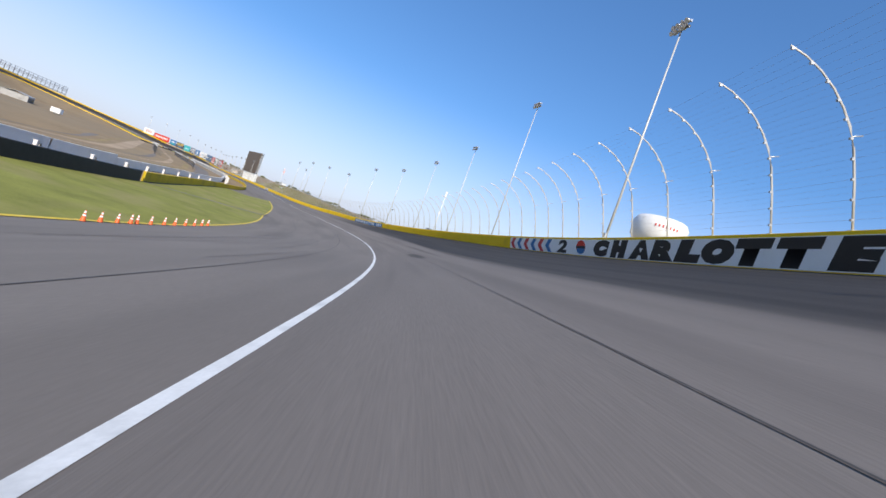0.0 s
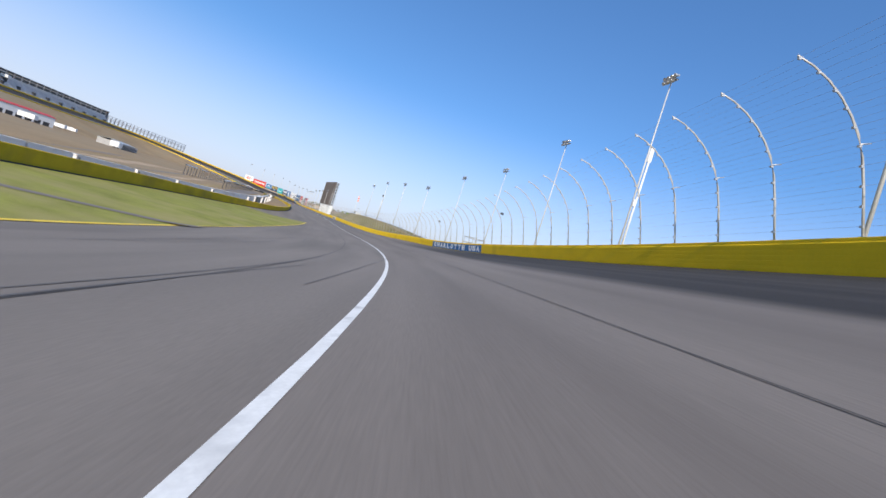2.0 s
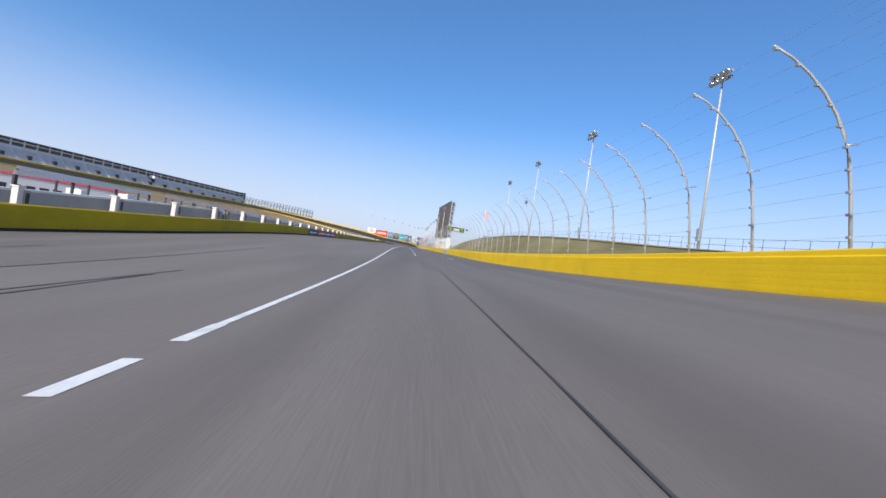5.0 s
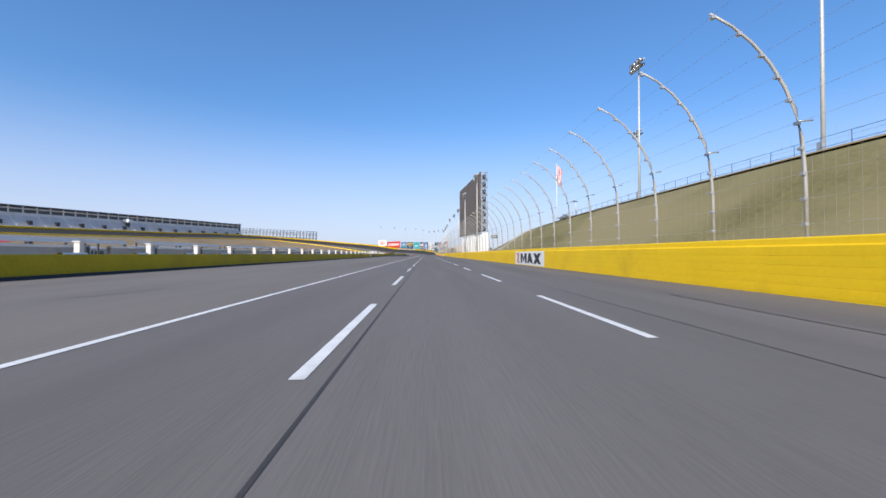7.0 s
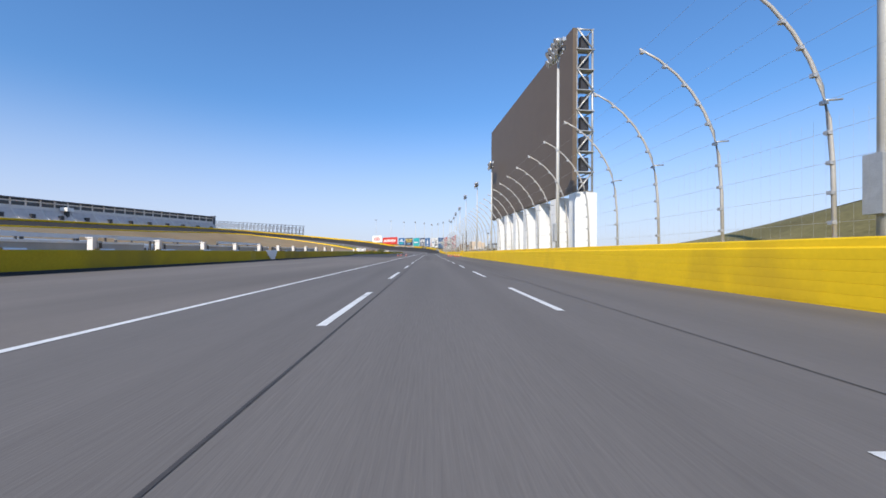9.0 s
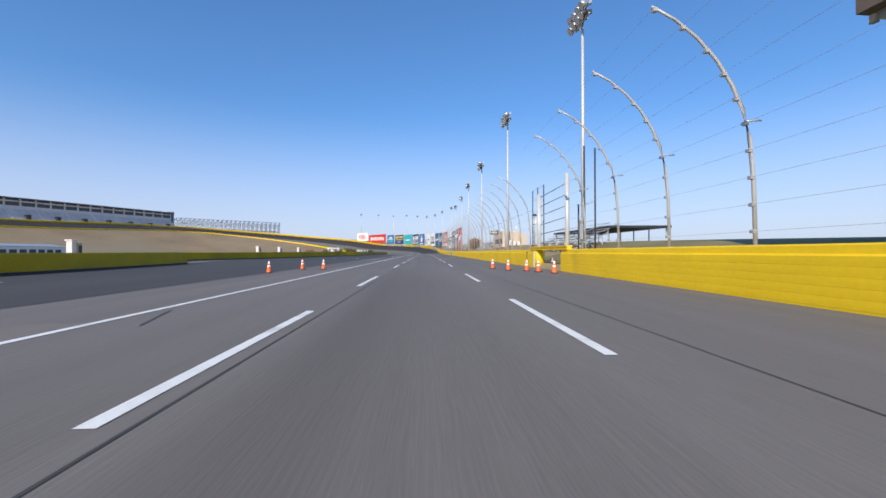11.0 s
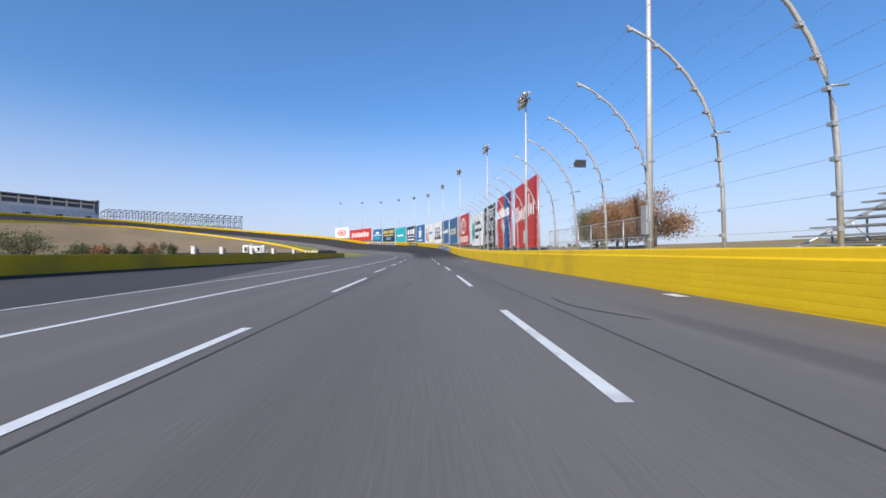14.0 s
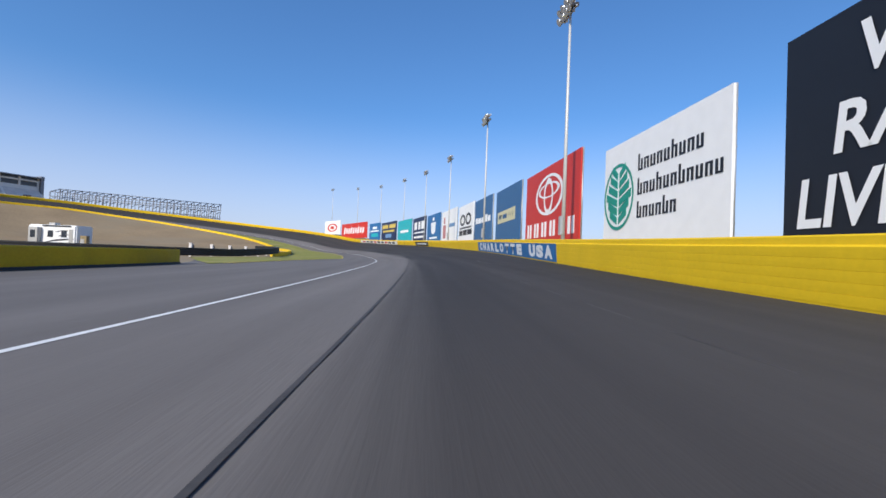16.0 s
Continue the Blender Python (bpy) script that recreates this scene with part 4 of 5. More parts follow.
# ---- grandstand across the infield ----
GS_A, GS_B = Vector((-243, 531, 0)), Vector((-372, 105, 0))
gdir = (GS_B - GS_A).normalized()
gang = math.degrees(math.atan2(gdir.y, gdir.x))
glen = (GS_B - GS_A).length
gs = thing("grandstand", pose(GS_A.x, GS_A.y, 15.2, 0, 0.3, gang), "long pale grandstand with a glazed suite level and roof", "grandstand")
for n, x in enumerate(np.arange(0, glen - 18, 19.0)):
    bm = bmesh.new()
    for k in range(20):
        y = k * 0.8 + 1.0
        box(bm, (x + 0.8, -y - 0.8, 0), (x + 18.2, -y, 2.0 + k * 0.85))
    tagged(part("seating_block", bm, SEATS, gs), kind="stuff")
    bm = bmesh.new()
    for k in range(20):
        y = k * 0.8 + 1.0
        box(bm, (x - 0.8, -y - 0.8, 0), (x + 0.8, -y, 1.5 + k * 0.85))
    tagged(part("aisle", bm, STAND, gs), kind="stuff")
    bm = bmesh.new()
    box(bm, (x + 8.2, -11.6, 10.6), (x + 10.8, -8.9, 14.0))
    part("vomitory", bm, DARK, gs)
bm = bmesh.new()
box(bm, (0, -20.5, 0), (glen, -17, 20.6))
part("back_wall", bm, STAND, gs)
bm = bmesh.new()
box(bm, (0, -20.5, 23.4), (glen, -16.6, 24.4))
part("suite_floor", bm, STAND, gs)
bm = bmesh.new()
box(bm, (-1, -22, 25.8), (glen, -13.6, 26.4))
part("roof", bm, ROOF, gs)
bm = bmesh.new()
box(bm, (-1.6, -22.5, 0), (-0.02, -15, 27.6)); box(bm, (-1.6, -15, 0), (-0.4, 0, 3.2))
part("stair_tower", bm, ROOF, gs)
for z0, z1 in ((20.6, 23.4), (24.4, 25.8)):
    for x in np.arange(0, glen - 8, 9.5):
        bm = bmesh.new()
        box(bm, (x + 1.1, -20.1, z0), (x + 9.5, -17.3, z1))
        part("window", bm, GLASS, gs)
        bm = bmesh.new()
        box(bm, (x, -20.2, z0), (x + 1.1, -16.9, z1))
        part("pillar", bm, STAND, gs)

# steel skeleton of a stand without seats
SK_A, SK_B = Vector((-267, 551, 21.5)), Vector((-162, 568, 17))
sdir = SK_B - SK_A
sk = thing("stand_skeleton", pose(SK_A.x, SK_A.y, SK_A.z, 0, 0, math.degrees(math.atan2(sdir.y, sdir.x))) @ pose(0, 0, 0, 0, math.degrees(math.atan2(-sdir.z, sdir.xy.length)), 0), "bare grey steel skeleton of a dismantled grandstand", "steel frame")
for k, x in enumerate(np.arange(0, sdir.length, 4.6)):
    bm = bmesh.new()
    tube(bm, [(x, 0, 0), (x, 0, 13.6)], 0.3, 5)
    tube(bm, [(x, 4.5, 0), (x, 4.5, 15.2)], 0.22, 5)
    tube(bm, [(x, 9, 0), (x, 9, 16.8)], 0.3, 5)
    tube(bm, [(x, 0, 13.6), (x, 9, 16.8)], 0.34, 5)
    tube(bm, [(x, 0, 8.5), (x, 9, 11.5)], 0.22, 5)
    part("bent", bm, ROOF, sk)
for y, z in ((0, 13.6), (9, 16.8), (9, 12.5), (0, 10.6), (9, 6), (0, 6.5)):
    bm = bmesh.new()
    tube(bm, [(0, y, z), (sdir.length, y, z)], 0.26, 5)
    part("girder", bm, ROOF, sk)

# ---- signs painted on the walls ----
def on_wall(s_far, s_near, z0=0.06, z1=None):
    """Maps (0..1, 0..1) on a stretch of the outer wall to the world; u runs from the far to the near end."""
    def f(u, v, out=0.0):
        s = s_far + (s_near - s_far) * u
        top = (q(TTOP, s) - 0.2) if z1 is None else z1
        return wall_point(s, -0.016 - out, z0 + (top - z0) * v)
    return f


def wall_panel(s_far, s_near, material, label, z1=None):
    t = thing("wall_sign", Matrix.Identity(4), label, "painted sign")
    f = on_wall(s_far, s_near, z1=z1)
    bm = bmesh.new()
    n = max(2, int(abs(s_far - s_near) / 1.5))
    for k in range(n):
        a, b = k / n, (k + 1) / n
        bm.faces.new([bm.verts.new(f(*p)) for p in ((a, 0), (b, 0), (b, 1), (a, 1))])
    bmesh.ops.remove_doubles(bm, verts=bm.verts, dist=0.001)
    part("panel", bm, material, t)
    return t, f


def on_shape(f, t, pts, material, name, out=0.006):
    bm = bmesh.new()
    bm.faces.new([bm.verts.new(f(u, v, out)) for u, v in pts])
    return part(name, bm, material, t)


t, f = wall_panel(-220.7, -263.8, WHITE, "white wall panel with black slanted lettering and chevrons")
for k in range(6):
    u = 0.004 + k * 0.041
    m = (RED, BLUE)[k % 2]
    on_shape(f, t, [(u + .0155, .02), (u + .034, .02), (u + .0185, .5), (u, .5)], m, "chevron")
    on_shape(f, t, [(u, .5), (u + .0185, .5), (u + .034, .98), (u + .0155, .98)], m, "chevron")
lettering(f, "2", .268, .315, .06, .96, BLACK, t, 0.05, 0.2, 0.006)
disc(f, t, .374, .52, .0185, .44, VRED, "round_mark", 0.006)
disc(f, t, .374, .34, .0165, .25, BLUE, "round_mark", 0.009)
on_shape(f, t, [(.355, .44), (.393, .44), (.393, .6), (.355, .6)], VBLACK, "plain_bar", 0.012)
for k, ch in enumerate("CHARLOTTE"):
    u = .4246 + k * .058
    lettering(f, ch, u, u + .057, .03, .98, BLACK, t, 0.13, 0.25, 0.006)

for far, near in ((-134.2, -157.5), (314.6, 288.8)):
    t, f = wall_panel(far, near, BLUE, "blue wall panel with white block lettering")
    for k, ch in enumerate("CHARLOTTE"):
        u = .041 + k * .0775
        lettering(f, ch, u, u + .057, .12, .9, WHITE, t, 0.075, 0, 0.006)
    for k, ch in enumerate("USA"):
        u = .79 + k * .0645
        lettering(f, ch, u, u + .056, .12, .9, WHITE, t, 0.075, 0, 0.006)
for far, near in ((0.7, -8.2), (207.2, 199.2)):
    t, f = wall_panel(far, near, WHITE, "white wall panel with a red mark and black bars")
    on_shape(f, t, [(.125, .84), (.17, .84), (.125, .2), (.08, .2)], RED, "red_mark")
    on_shape(f, t, [(.05, .88), (.165, .88), (.165, .76), (.075, .74)], RED, "red_mark", 0.006)
    on_shape(f, t, [(.08, .14), (.195, .1), (.175, .25), (.08, .26)], RED, "red_mark", 0.006)
    for pts in ([(.23, .14), (.295, .14), (.295, .86), (.23, .86)], [(.295, .86), (.295, .55), (.345, .2), (.395, .55), (.395, .86), (.345, .5)], [(.395, .14), (.46, .14), (.46, .86), (.395, .86)],
                [(.475, .14), (.54, .14), (.595, .86), (.53, .86)], [(.6, .86), (.54, .86), (.605, .14), (.67, .14)], [(.53, .26), (.62, .26), (.605, .42), (.54, .42)],
                [(.68, .14), (.765, .14), (.915, .86), (.83, .86)], [(.68, .86), (.765, .86), (.915, .14), (.83, .14)]):
        on_shape(f, t, pts, BLACK, "plain_shape", 0.006 + 0.002 * (pts[0][0] > .5))
t, f = wall_panel(378, 362, BLACK, "black wall panel with a pale bar")
bars(f, t, [(.15, .85, .35, .65)], WHITE)
t, f = wall_panel(452, 402, WHITE, "white wall panel with a row of dark bars")
for k in range(9):
    on_shape(f, t, [(.06 + k * .1, .2), (.13 + k * .1, .2), (.13 + k * .1, .8), (.06 + k * .1, .8)], BLACK if k % 3 else RED, "plain_bar")

# sponsor panels on the inner wall
for s0, s1, m in ((-52, -46.2, NAVY), (-46.2, -40.5, VRED), (-40.5, -36.4, BLUE), (-36.4, -31.2, VRED)):
    t = thing("wall_sign", Matrix.Identity(4), "painted sponsor panel with pale bars on the low wall", "painted sign")
    def g(u, v, out=0.0, s0=s0, s1=s1):
        s = s0 + (s1 - s0) * u
        return road(s, -q(TIW, s) + 0.146 + out, 0.05 + 0.8 * v)
    bm = bmesh.new()
    bm.faces.new([bm.verts.new(g(u, v)) for u, v in ((0, 0), (1, 0), (1, 1), (0, 1))])
    part("panel", bm, m, t)
    for a, b in ((.15, .4), (.45, .7), (.75, .88)):
        bm = bmesh.new()
        bm.faces.new([bm.verts.new(g(u, v, 0.006)) for u, v in ((a, .35), (b, .35), (b, .65), (a, .65))])
        part("plain_bar", bm, VWHITE, t)

t = thing("wall_sign", Matrix.Identity(4), "white slanted board on the low yellow wall", "painted sign")
bm = bmesh.new()
bm.faces.new([bm.verts.new(road(s, -q(TIW, s) + 0.17, z)) for s, z in ((78.6, 0.1), (79.6, 0.1), (80.4, 1.05), (77.0, 1.05))])
part("panel", bm, VWHITE, t)

# ---- gap in the wall with its gate ----
def place(s, e, up=0.0):
    """A pose on the road, x to the right of travel and y along it."""
    p = road(s, e, up)
    return pose(p.x, p.y, p.z, 0, 0, heading(s))


w = wall_e(127)
t = thing("gate_beam", place(127, w), "yellow steel beam across the gap in the wall", "beam")
bm = bmesh.new()
box(bm, (0.0, -4.2, 1.05), (0.3, 2.2, 1.11)); box(bm, (0.06, -4.2, 1.11), (0.24, 2.2, 1.18)); box(bm, (0.0, -4.2, 1.18), (0.3, 2.2, 1.24))
part("beam", bm, YELLOW, t)
bm = bmesh.new()
tube(bm, [(0.26, 1.06, 0), (0.26, 1.06, 1.0)], 0.27, 16)
part("wall_end", bm, YELLOW, t, "rounded yellow end of the wall")
bm = bmesh.new()
box(bm, (-0.03, 1.15, 0.04), (-0.02, 1.38, 0.98))
part("worn_panel", bm, WHITE, t, "scuffed white panel")
for k in range(6):
    bm = bmesh.new()
    box(bm, (-0.035, 2.85, 0.06 + k * 0.16), (0.0, 3.1, 0.13 + k * 0.16))
    part("hazard_bar", bm, BLACK, t)
t = thing("track_gate", place(127, w + 0.35), "tall steel rail gate over the gap in the wall", "gate")
for y, r in ((-3.4, 0.11), (1.25, 0.07), (1.5, 0.1)):
    bm = bmesh.new()
    tube(bm, [(0, y, 0), (0, y, 4.75 if y < 0 else 4.4)], r, 8)
    part("gate_post", bm, POLE, t)
for z in (1.55, 2.1, 2.65, 3.2, 3.75, 4.3):
    bm = bmesh.new()
    tube(bm, [(0, -3.4, z), (0, 1.3, z - 0.12)], 0.025, 6)
    part("rail", bm, STEEL, t)
t = thing("gate_leaf", place(129.7, w + 0.62), "folded tall grey gate leaf of thin tubes", "gate")
for y in (-1.3, 0.0, 1.2):
    bm = bmesh.new(); tube(bm, [(0, y, 0.1), (0, y, 5.0)], 0.03, 6); part("upright", bm, DARK, t)
for z in (1.5, 2.05, 2.75, 3.5, 4.3, 4.95):
    bm = bmesh.new(); tube(bm, [(0, -1.3, z), (0, 1.2, z)], 0.014, 5); part("rail", bm, STEEL, t)
t = thing("gate_leaf", place(121.9, w + 0.75), "folded tall grey gate leaf of thin tubes", "gate")
for y, top in ((-0.6, 5.4), (0.6, 5.8), (1.3, 3.2)):
    bm = bmesh.new(); tube(bm, [(0, y, 0.1), (0, y, top)], 0.035, 6); part("upright", bm, DARK, t)
for z in (1.5, 2.3, 3.1):
    bm = bmesh.new(); tube(bm, [(0, -0.6, z), (0, 1.3, z)], 0.014, 5); part("rail", bm, STEEL, t)
t = tagged(part("gate_slab", box(bmesh.new(), (-0.2, -3.3, -0.3), (6.0, 1.0, 0.015)), CONCRETE), "pale concrete slab in the gap of the wall", "slab")
t.matrix_basis = place(127, w + 0.2)

ribbon("ramp", [123.5, 125, 126.5, 128.2], lambda s: [(road(s, wall_e(s) - 0.1, 0.01), 0), (road(s, wall_e(s) + 0.2) + Vector((0, 0, 0.14)), 1), (outside(s, 0.56, 0.015), 2), (outside(s, 2.5, 0.02), 3)], BROWN_BANK)

# ---- traffic cones ----
def cone():
    t = thing("traffic_cone", Matrix.Identity(4), "orange traffic cone with white bands on asphalt", "traffic cone", "traffic cones")
    bm = bmesh.new()
    box(bm, (-0.18, -0.18, 0), (0.18, 0.18, 0.03))
    part("base", bm, RUBBER, t)
    bm = bmesh.new()
    tube(bm, [(0, 0, 0.03), (0, 0, 0.06), (0, 0, 0.7)], [0.155, 0.14, 0.03], 14)
    part("body", bm, ORANGE, t)
    for z0, z1 in ((0.34, 0.44), (0.52, 0.66)):
        bm = bmesh.new()
        r = lambda z: 0.14 - (z - 0.06) * 0.11 / 0.64 + 0.004
        tube(bm, [(0, 0, z0), (0, 0, z1)], [r(z0), r(z1)], 14, cap=False)
        part("band", bm, VWHITE, t)
    return t


CONES = [(s, -17.0) for s in (-250, -248.4, -246.6, -245.0, -244.2, -242.2, -240, -238, -235.8, -233.6, -231.6, -229.8)] + \
        [(121.9, 10.2), (123.0, 9.8), (124.0, 9.5), (124.8, 8.75), (126.9, 8.3), (129.1, 12.4), (126.9, -1.1), (126.9, -2.25), (123.3, -2.7)]
c0 = cone()
for k, (s, e) in enumerate(CONES):
    (c0 if k == 0 else copy_thing(c0, Matrix.Identity(4))).matrix_basis = place(s, e, 0.01) @ pose(0, 0, 0, 0, 0, (k * 37) % 90) @ Matrix.Scale(0.8 if s > 0 else 1.0, 4)

# ---- outside the wall ----
def out_place(s, d, up=0.0, turn=0.0):
    p = outside(s, d, up)
    return pose(p.x, p.y, p.z, 0, 0, heading(s) + turn)


# fence along the crest of the bank
t = thing("crest_fence", Matrix.Identity(4), "thin blue-grey rail fence along the grassy crest", "fence")
CREST = list(np.arange(-95, 31, 1.6))
for s in CREST:
    bm = bmesh.new()
    p = outside(s, 13.2)
    tube(bm, [p, p + Vector((0, 0, 1.1))], 0.02, 5)
    part("post", bm, STEELBLUE, t)
for z in (0.55, 1.08):
    bm = bmesh.new()
    tube(bm, [outside(s, 13.2, z) for s in CREST], 0.014, 5)
    part("rail", bm, STEELBLUE, t)

# flag
t = thing("flagpole", out_place(41, 17.2), "white flagpole with a limp red and white striped flag", "flag")
h = 18.3 - outside(41, 17.2).z
bm = bmesh.new()
tube(bm, [(0, 0, 0), (0, 0, h)], [0.09, 0.05], 8)
part("pole", bm, WHITE, t)
for k in range(7):
    bm = bmesh.new()
    rows = []
    for j in range(7):
        z = h - 0.2 - j * 0.6
        x0 = 0.06 + k * 0.13 + 0.05 * math.sin(j * 1.7 + k)
        rows.append((bm.verts.new((x0, 0.14 * math.sin(k * 1.3 + j), z - k * 0.12)), bm.verts.new((x0 + 0.13, 0.14 * math.sin(k * 1.3 + 1.3 + j), z - k * 0.12 - 0.12))))
    for (a, b), (c, d) in zip(rows, rows[1:]):
        bm.faces.new((a, b, d, c))
    part("stripe", bm, VRED if k % 2 == 0 else VWHITE, t)

# viewing booth on the bank
t = thing("viewing_booth", out_place(36.8, 18.4), "low white booth with a dark window band on the grassy crest", "booth")
bm = bmesh.new(); box(bm, (-1.2, -2.6, -0.6), (1.6, 2.6, 2.3)); part("wall", bm, WHITE, t)
for y in np.arange(-2.4, 2.2, 0.6):
    bm = bmesh.new(); box(bm, (-1.24, y, 1.55), (-1.19, y + 0.5, 2.15)); part("window", bm, GLASS, t)
bm = bmesh.new(); box(bm, (-1.6, -2.7, 2.3), (1.8, 3.0, 2.42)); part("roof", bm, STEEL, t)
for y, h in ((-2.5, 2.4), (2.6, 0.5)):
    bm = bmesh.new(); tube(bm, [(0, y, 2.42), (0, y, 2.42 + h)], [0.11, 0.08], 8); mast = part("lamp_mast", bm, POLE, t)
    for k in (-0.28, 0.0, 0.28):
        bm = bmesh.new(); tube(bm, [(k, y, 2.4 + h), (k - 0.1, y, 2.5 + h), (k - 0.3, y, 2.42 + h)], [0.05, 0.08, 0.13], 8); part("floodlight", bm, DARK, mast)
# concrete steps up the bank
t = thing("bank_steps", Matrix.Identity(4), "pale narrow concrete steps climbing the grassy bank", "steps")
h = q(TURN, 35.5)
for k in range(22):
    a, b = outside(35.5, 2.2 + k * 0.46), outside(35.5, 2.2 + (k + 1) * 0.46)
    bm = bmesh.new()
    box(bm, (0, -0.22, -0.25), (0.5, 0.22, (b.z - a.z) + 0.06), pose(a.x, a.y, a.z, 0, 0, math.degrees(h)))
    part("step", bm, CONCRETE, t)

# banner and signal boxes hung from the fence over the track
def hung_sign(s, e0, e1, z0, z1, face, label, name, category, turn=0.0):
    t = thing(name, place(s, 0) @ pose(e0, 0, 0, 0, 0, turn) @ pose(-e0, 0, 0), label, category)
    bm = bmesh.new(); box(bm, (e0, -0.05, z0), (e1, 0.05, z1)); part("panel", bm, face, t)
    bm = bmesh.new()
    for a, b in (((e0, z0), (e1, z0)), ((e0, z1), (e1, z1)), ((e0, z0), (e0, z1)), ((e1, z0), (e1, z1))):
        tube(bm, [(a[0], 0, a[1]), (b[0], 0, b[1])], 0.055, 6)
    part("frame", bm, STEEL, t)
    bm = bmesh.new()
    tube(bm, [(e0 + 0.2, 0.02, z1), (wall_e(s) + 0.3, 0.02, z1 + 0.3)], 0.012, 6)
    tube(bm, [(e1 - 0.1, 0.02, z1), (wall_e(s) + 0.3, 0.02, z1 + 0.6)], 0.012, 6)
    part("hanger", bm, STEEL, t)
    return t


t = hung_sign(-44.3, 7.72, 10.75, 4.04, 4.68, VBLACK, "black banner with lime claw marks hung over the track", "banner", "banner", 24)
for x in (7.98, 8.14, 8.3, 10.16, 10.32, 10.48):
    bm = bmesh.new(); box(bm, (x, -0.058, 4.12), (x + 0.1, -0.051, 4.6)); part("lime_stripe", bm, LIME, t)
for z, a, b in ((4.4, 8.6, 9.98), (4.28, 8.9, 9.8), (4.13, 8.62, 9.94)):
    bm = bmesh.new(); box(bm, (a, -0.058, z), (b, -0.051, z + 0.1)); part("plain_bar", bm, VWHITE, t)
for s, z in ((8.0, 2.7), (138.0, 2.4)):
    t = hung_sign(s, wall_e(s) - 1.0, wall_e(s) - 0.35, z, z + 0.3, VBLACK, "dark framed signal panel hung from the fence", "signal_panel", "signal panel")
    bm = bmesh.new(); box(bm, (wall_e(s) - 0.92, -0.058, z + 0.06), (wall_e(s) - 0.43, -0.051, z + 0.24)); part("lens", bm, CONCRETE, t)
for s in (-161, -134, -35, 197, 205, 219):
    k = fence_size(s)
    t = thing("track_speaker", place(s, wall_e(s) + 0.3 - q(TTOP, s) * math.tan(q(TBANK, s))), "dark horn loudspeaker mounted high on a fence post", "loudspeaker", "fence loudspeakers")
    z0 = q(TTOP, s) * (1 + math.tan(q(TBANK, s)) ** 2) + 3.55 * k
    bm = bmesh.new()
    rings = [[bm.verts.new((-0.3 * k + a * w2, y, z0 + b * h2 + y * 0.12)) for a, b in ((-1, -1), (1, -1), (1, 1), (-1, 1))] for y, w2, h2 in ((0.1, 0.09, 0.08), (-0.08, 0.11, 0.1), (-0.38, 0.21, 0.15), (-0.42, 0.21, 0.15))]
    for r0, r1 in zip(rings, rings[1:]):
        for i in range(4):
            bm.faces.new((r0[i], r0[(i + 1) % 4], r1[(i + 1) % 4], r1[i]))
    bm.faces.new(rings[0][::-1]); bm.faces.new(rings[-1])
    bmesh.ops.recalc_face_normals(bm, faces=bm.faces)
    part("horn", bm, DARK, t)
    bm = bmesh.new(); tube(bm, [(-0.3 * k, 0, z0 - 0.05), (-0.62 * k, 0.02, z0 - 0.12)], 0.03, 6); part("bracket", bm, STEEL, t)

# tan building
t = thing("track_building", out_place(186.5, 13.5, -0.35), "tan flat-roofed building with a long dark window band", "building")
for nm, lo, hi in (("wall", (-4.8, -5.2, 0), (-1.9, 5.6, 3.0)), ("plinth", (-5.0, -5.2, 0), (-4.8, 5.6, 0.75)), ("parapet", (-5.0, -5.2, 1.68), (-4.8, 5.6, 3.0)), ("pier", (-5.0, -5.2, 0.75), (-4.8, -4.7, 1.68)), ("pier", (-5.0, 5.2, 0.75), (-4.8, 5.6, 1.68))):
    bm = bmesh.new(); box(bm, lo, hi); part(nm, bm, TAN, t)
bm = bmesh.new(); box(bm, (-1.9, -4.8, 0), (-0.3, 5.0, 2.6)); part("side_wing", bm, TAN, t)
bm = bmesh.new(); box(bm, (-5.06, -5.26, 3.0), (-1.84, 5.66, 3.09)); part("roof_edge", bm, STAND, t)
for g in range(4):
    y0 = -4.68 + g * 2.46
    for k in range(4):
        bm = bmesh.new(); box(bm, (-4.88, y0 + k * 0.58, 0.77), (-4.81, y0 + k * 0.58 + 0.55, 1.66)); part("window", bm, GLASS, t)
    bm = bmesh.new(); box(bm, (-4.9, y0 + 2.32, 0.75), (-4.79, y0 + 2.42, 1.68)); part("pillar", bm, STEEL, t)
bm = bmesh.new(); box(bm, (-5.08, -2.35, 0.2), (-4.96, -2.0, 2.98)); part("downpipe", bm, BROWN, t)
for x, w3, h in ((-4.3, 0.7, 1.0), (-3.4, 0.8, 0.85), (-2.3, 0.6, 0.7)):
    bm = bmesh.new(); box(bm, (x, -5.9, 0.35), (x + w3, -5.3, 0.35 + h)); box(bm, (x + 0.08, -5.93, 0.5), (x + w3 - 0.08, -5.9, 0.25 + h)); part("air_unit", bm, STAND, t)
bm = bmesh.new()
tube(bm, [(-3.8, -5.4, 1.3), (-3.8, -5.4, 2.5), (-3.8, -5.35, 3.1), (-3.8, -4.6, 3.25)], 0.2, 10)
tube(bm, [(-4.5, -5.3, 0.3), (-4.5, -5.3, 2.3)], 0.05, 6); tube(bm, [(-2.7, -5.3, 0.3), (-2.7, -5.3, 2.6)], 0.05, 6)
part("duct", bm, STEEL, t)
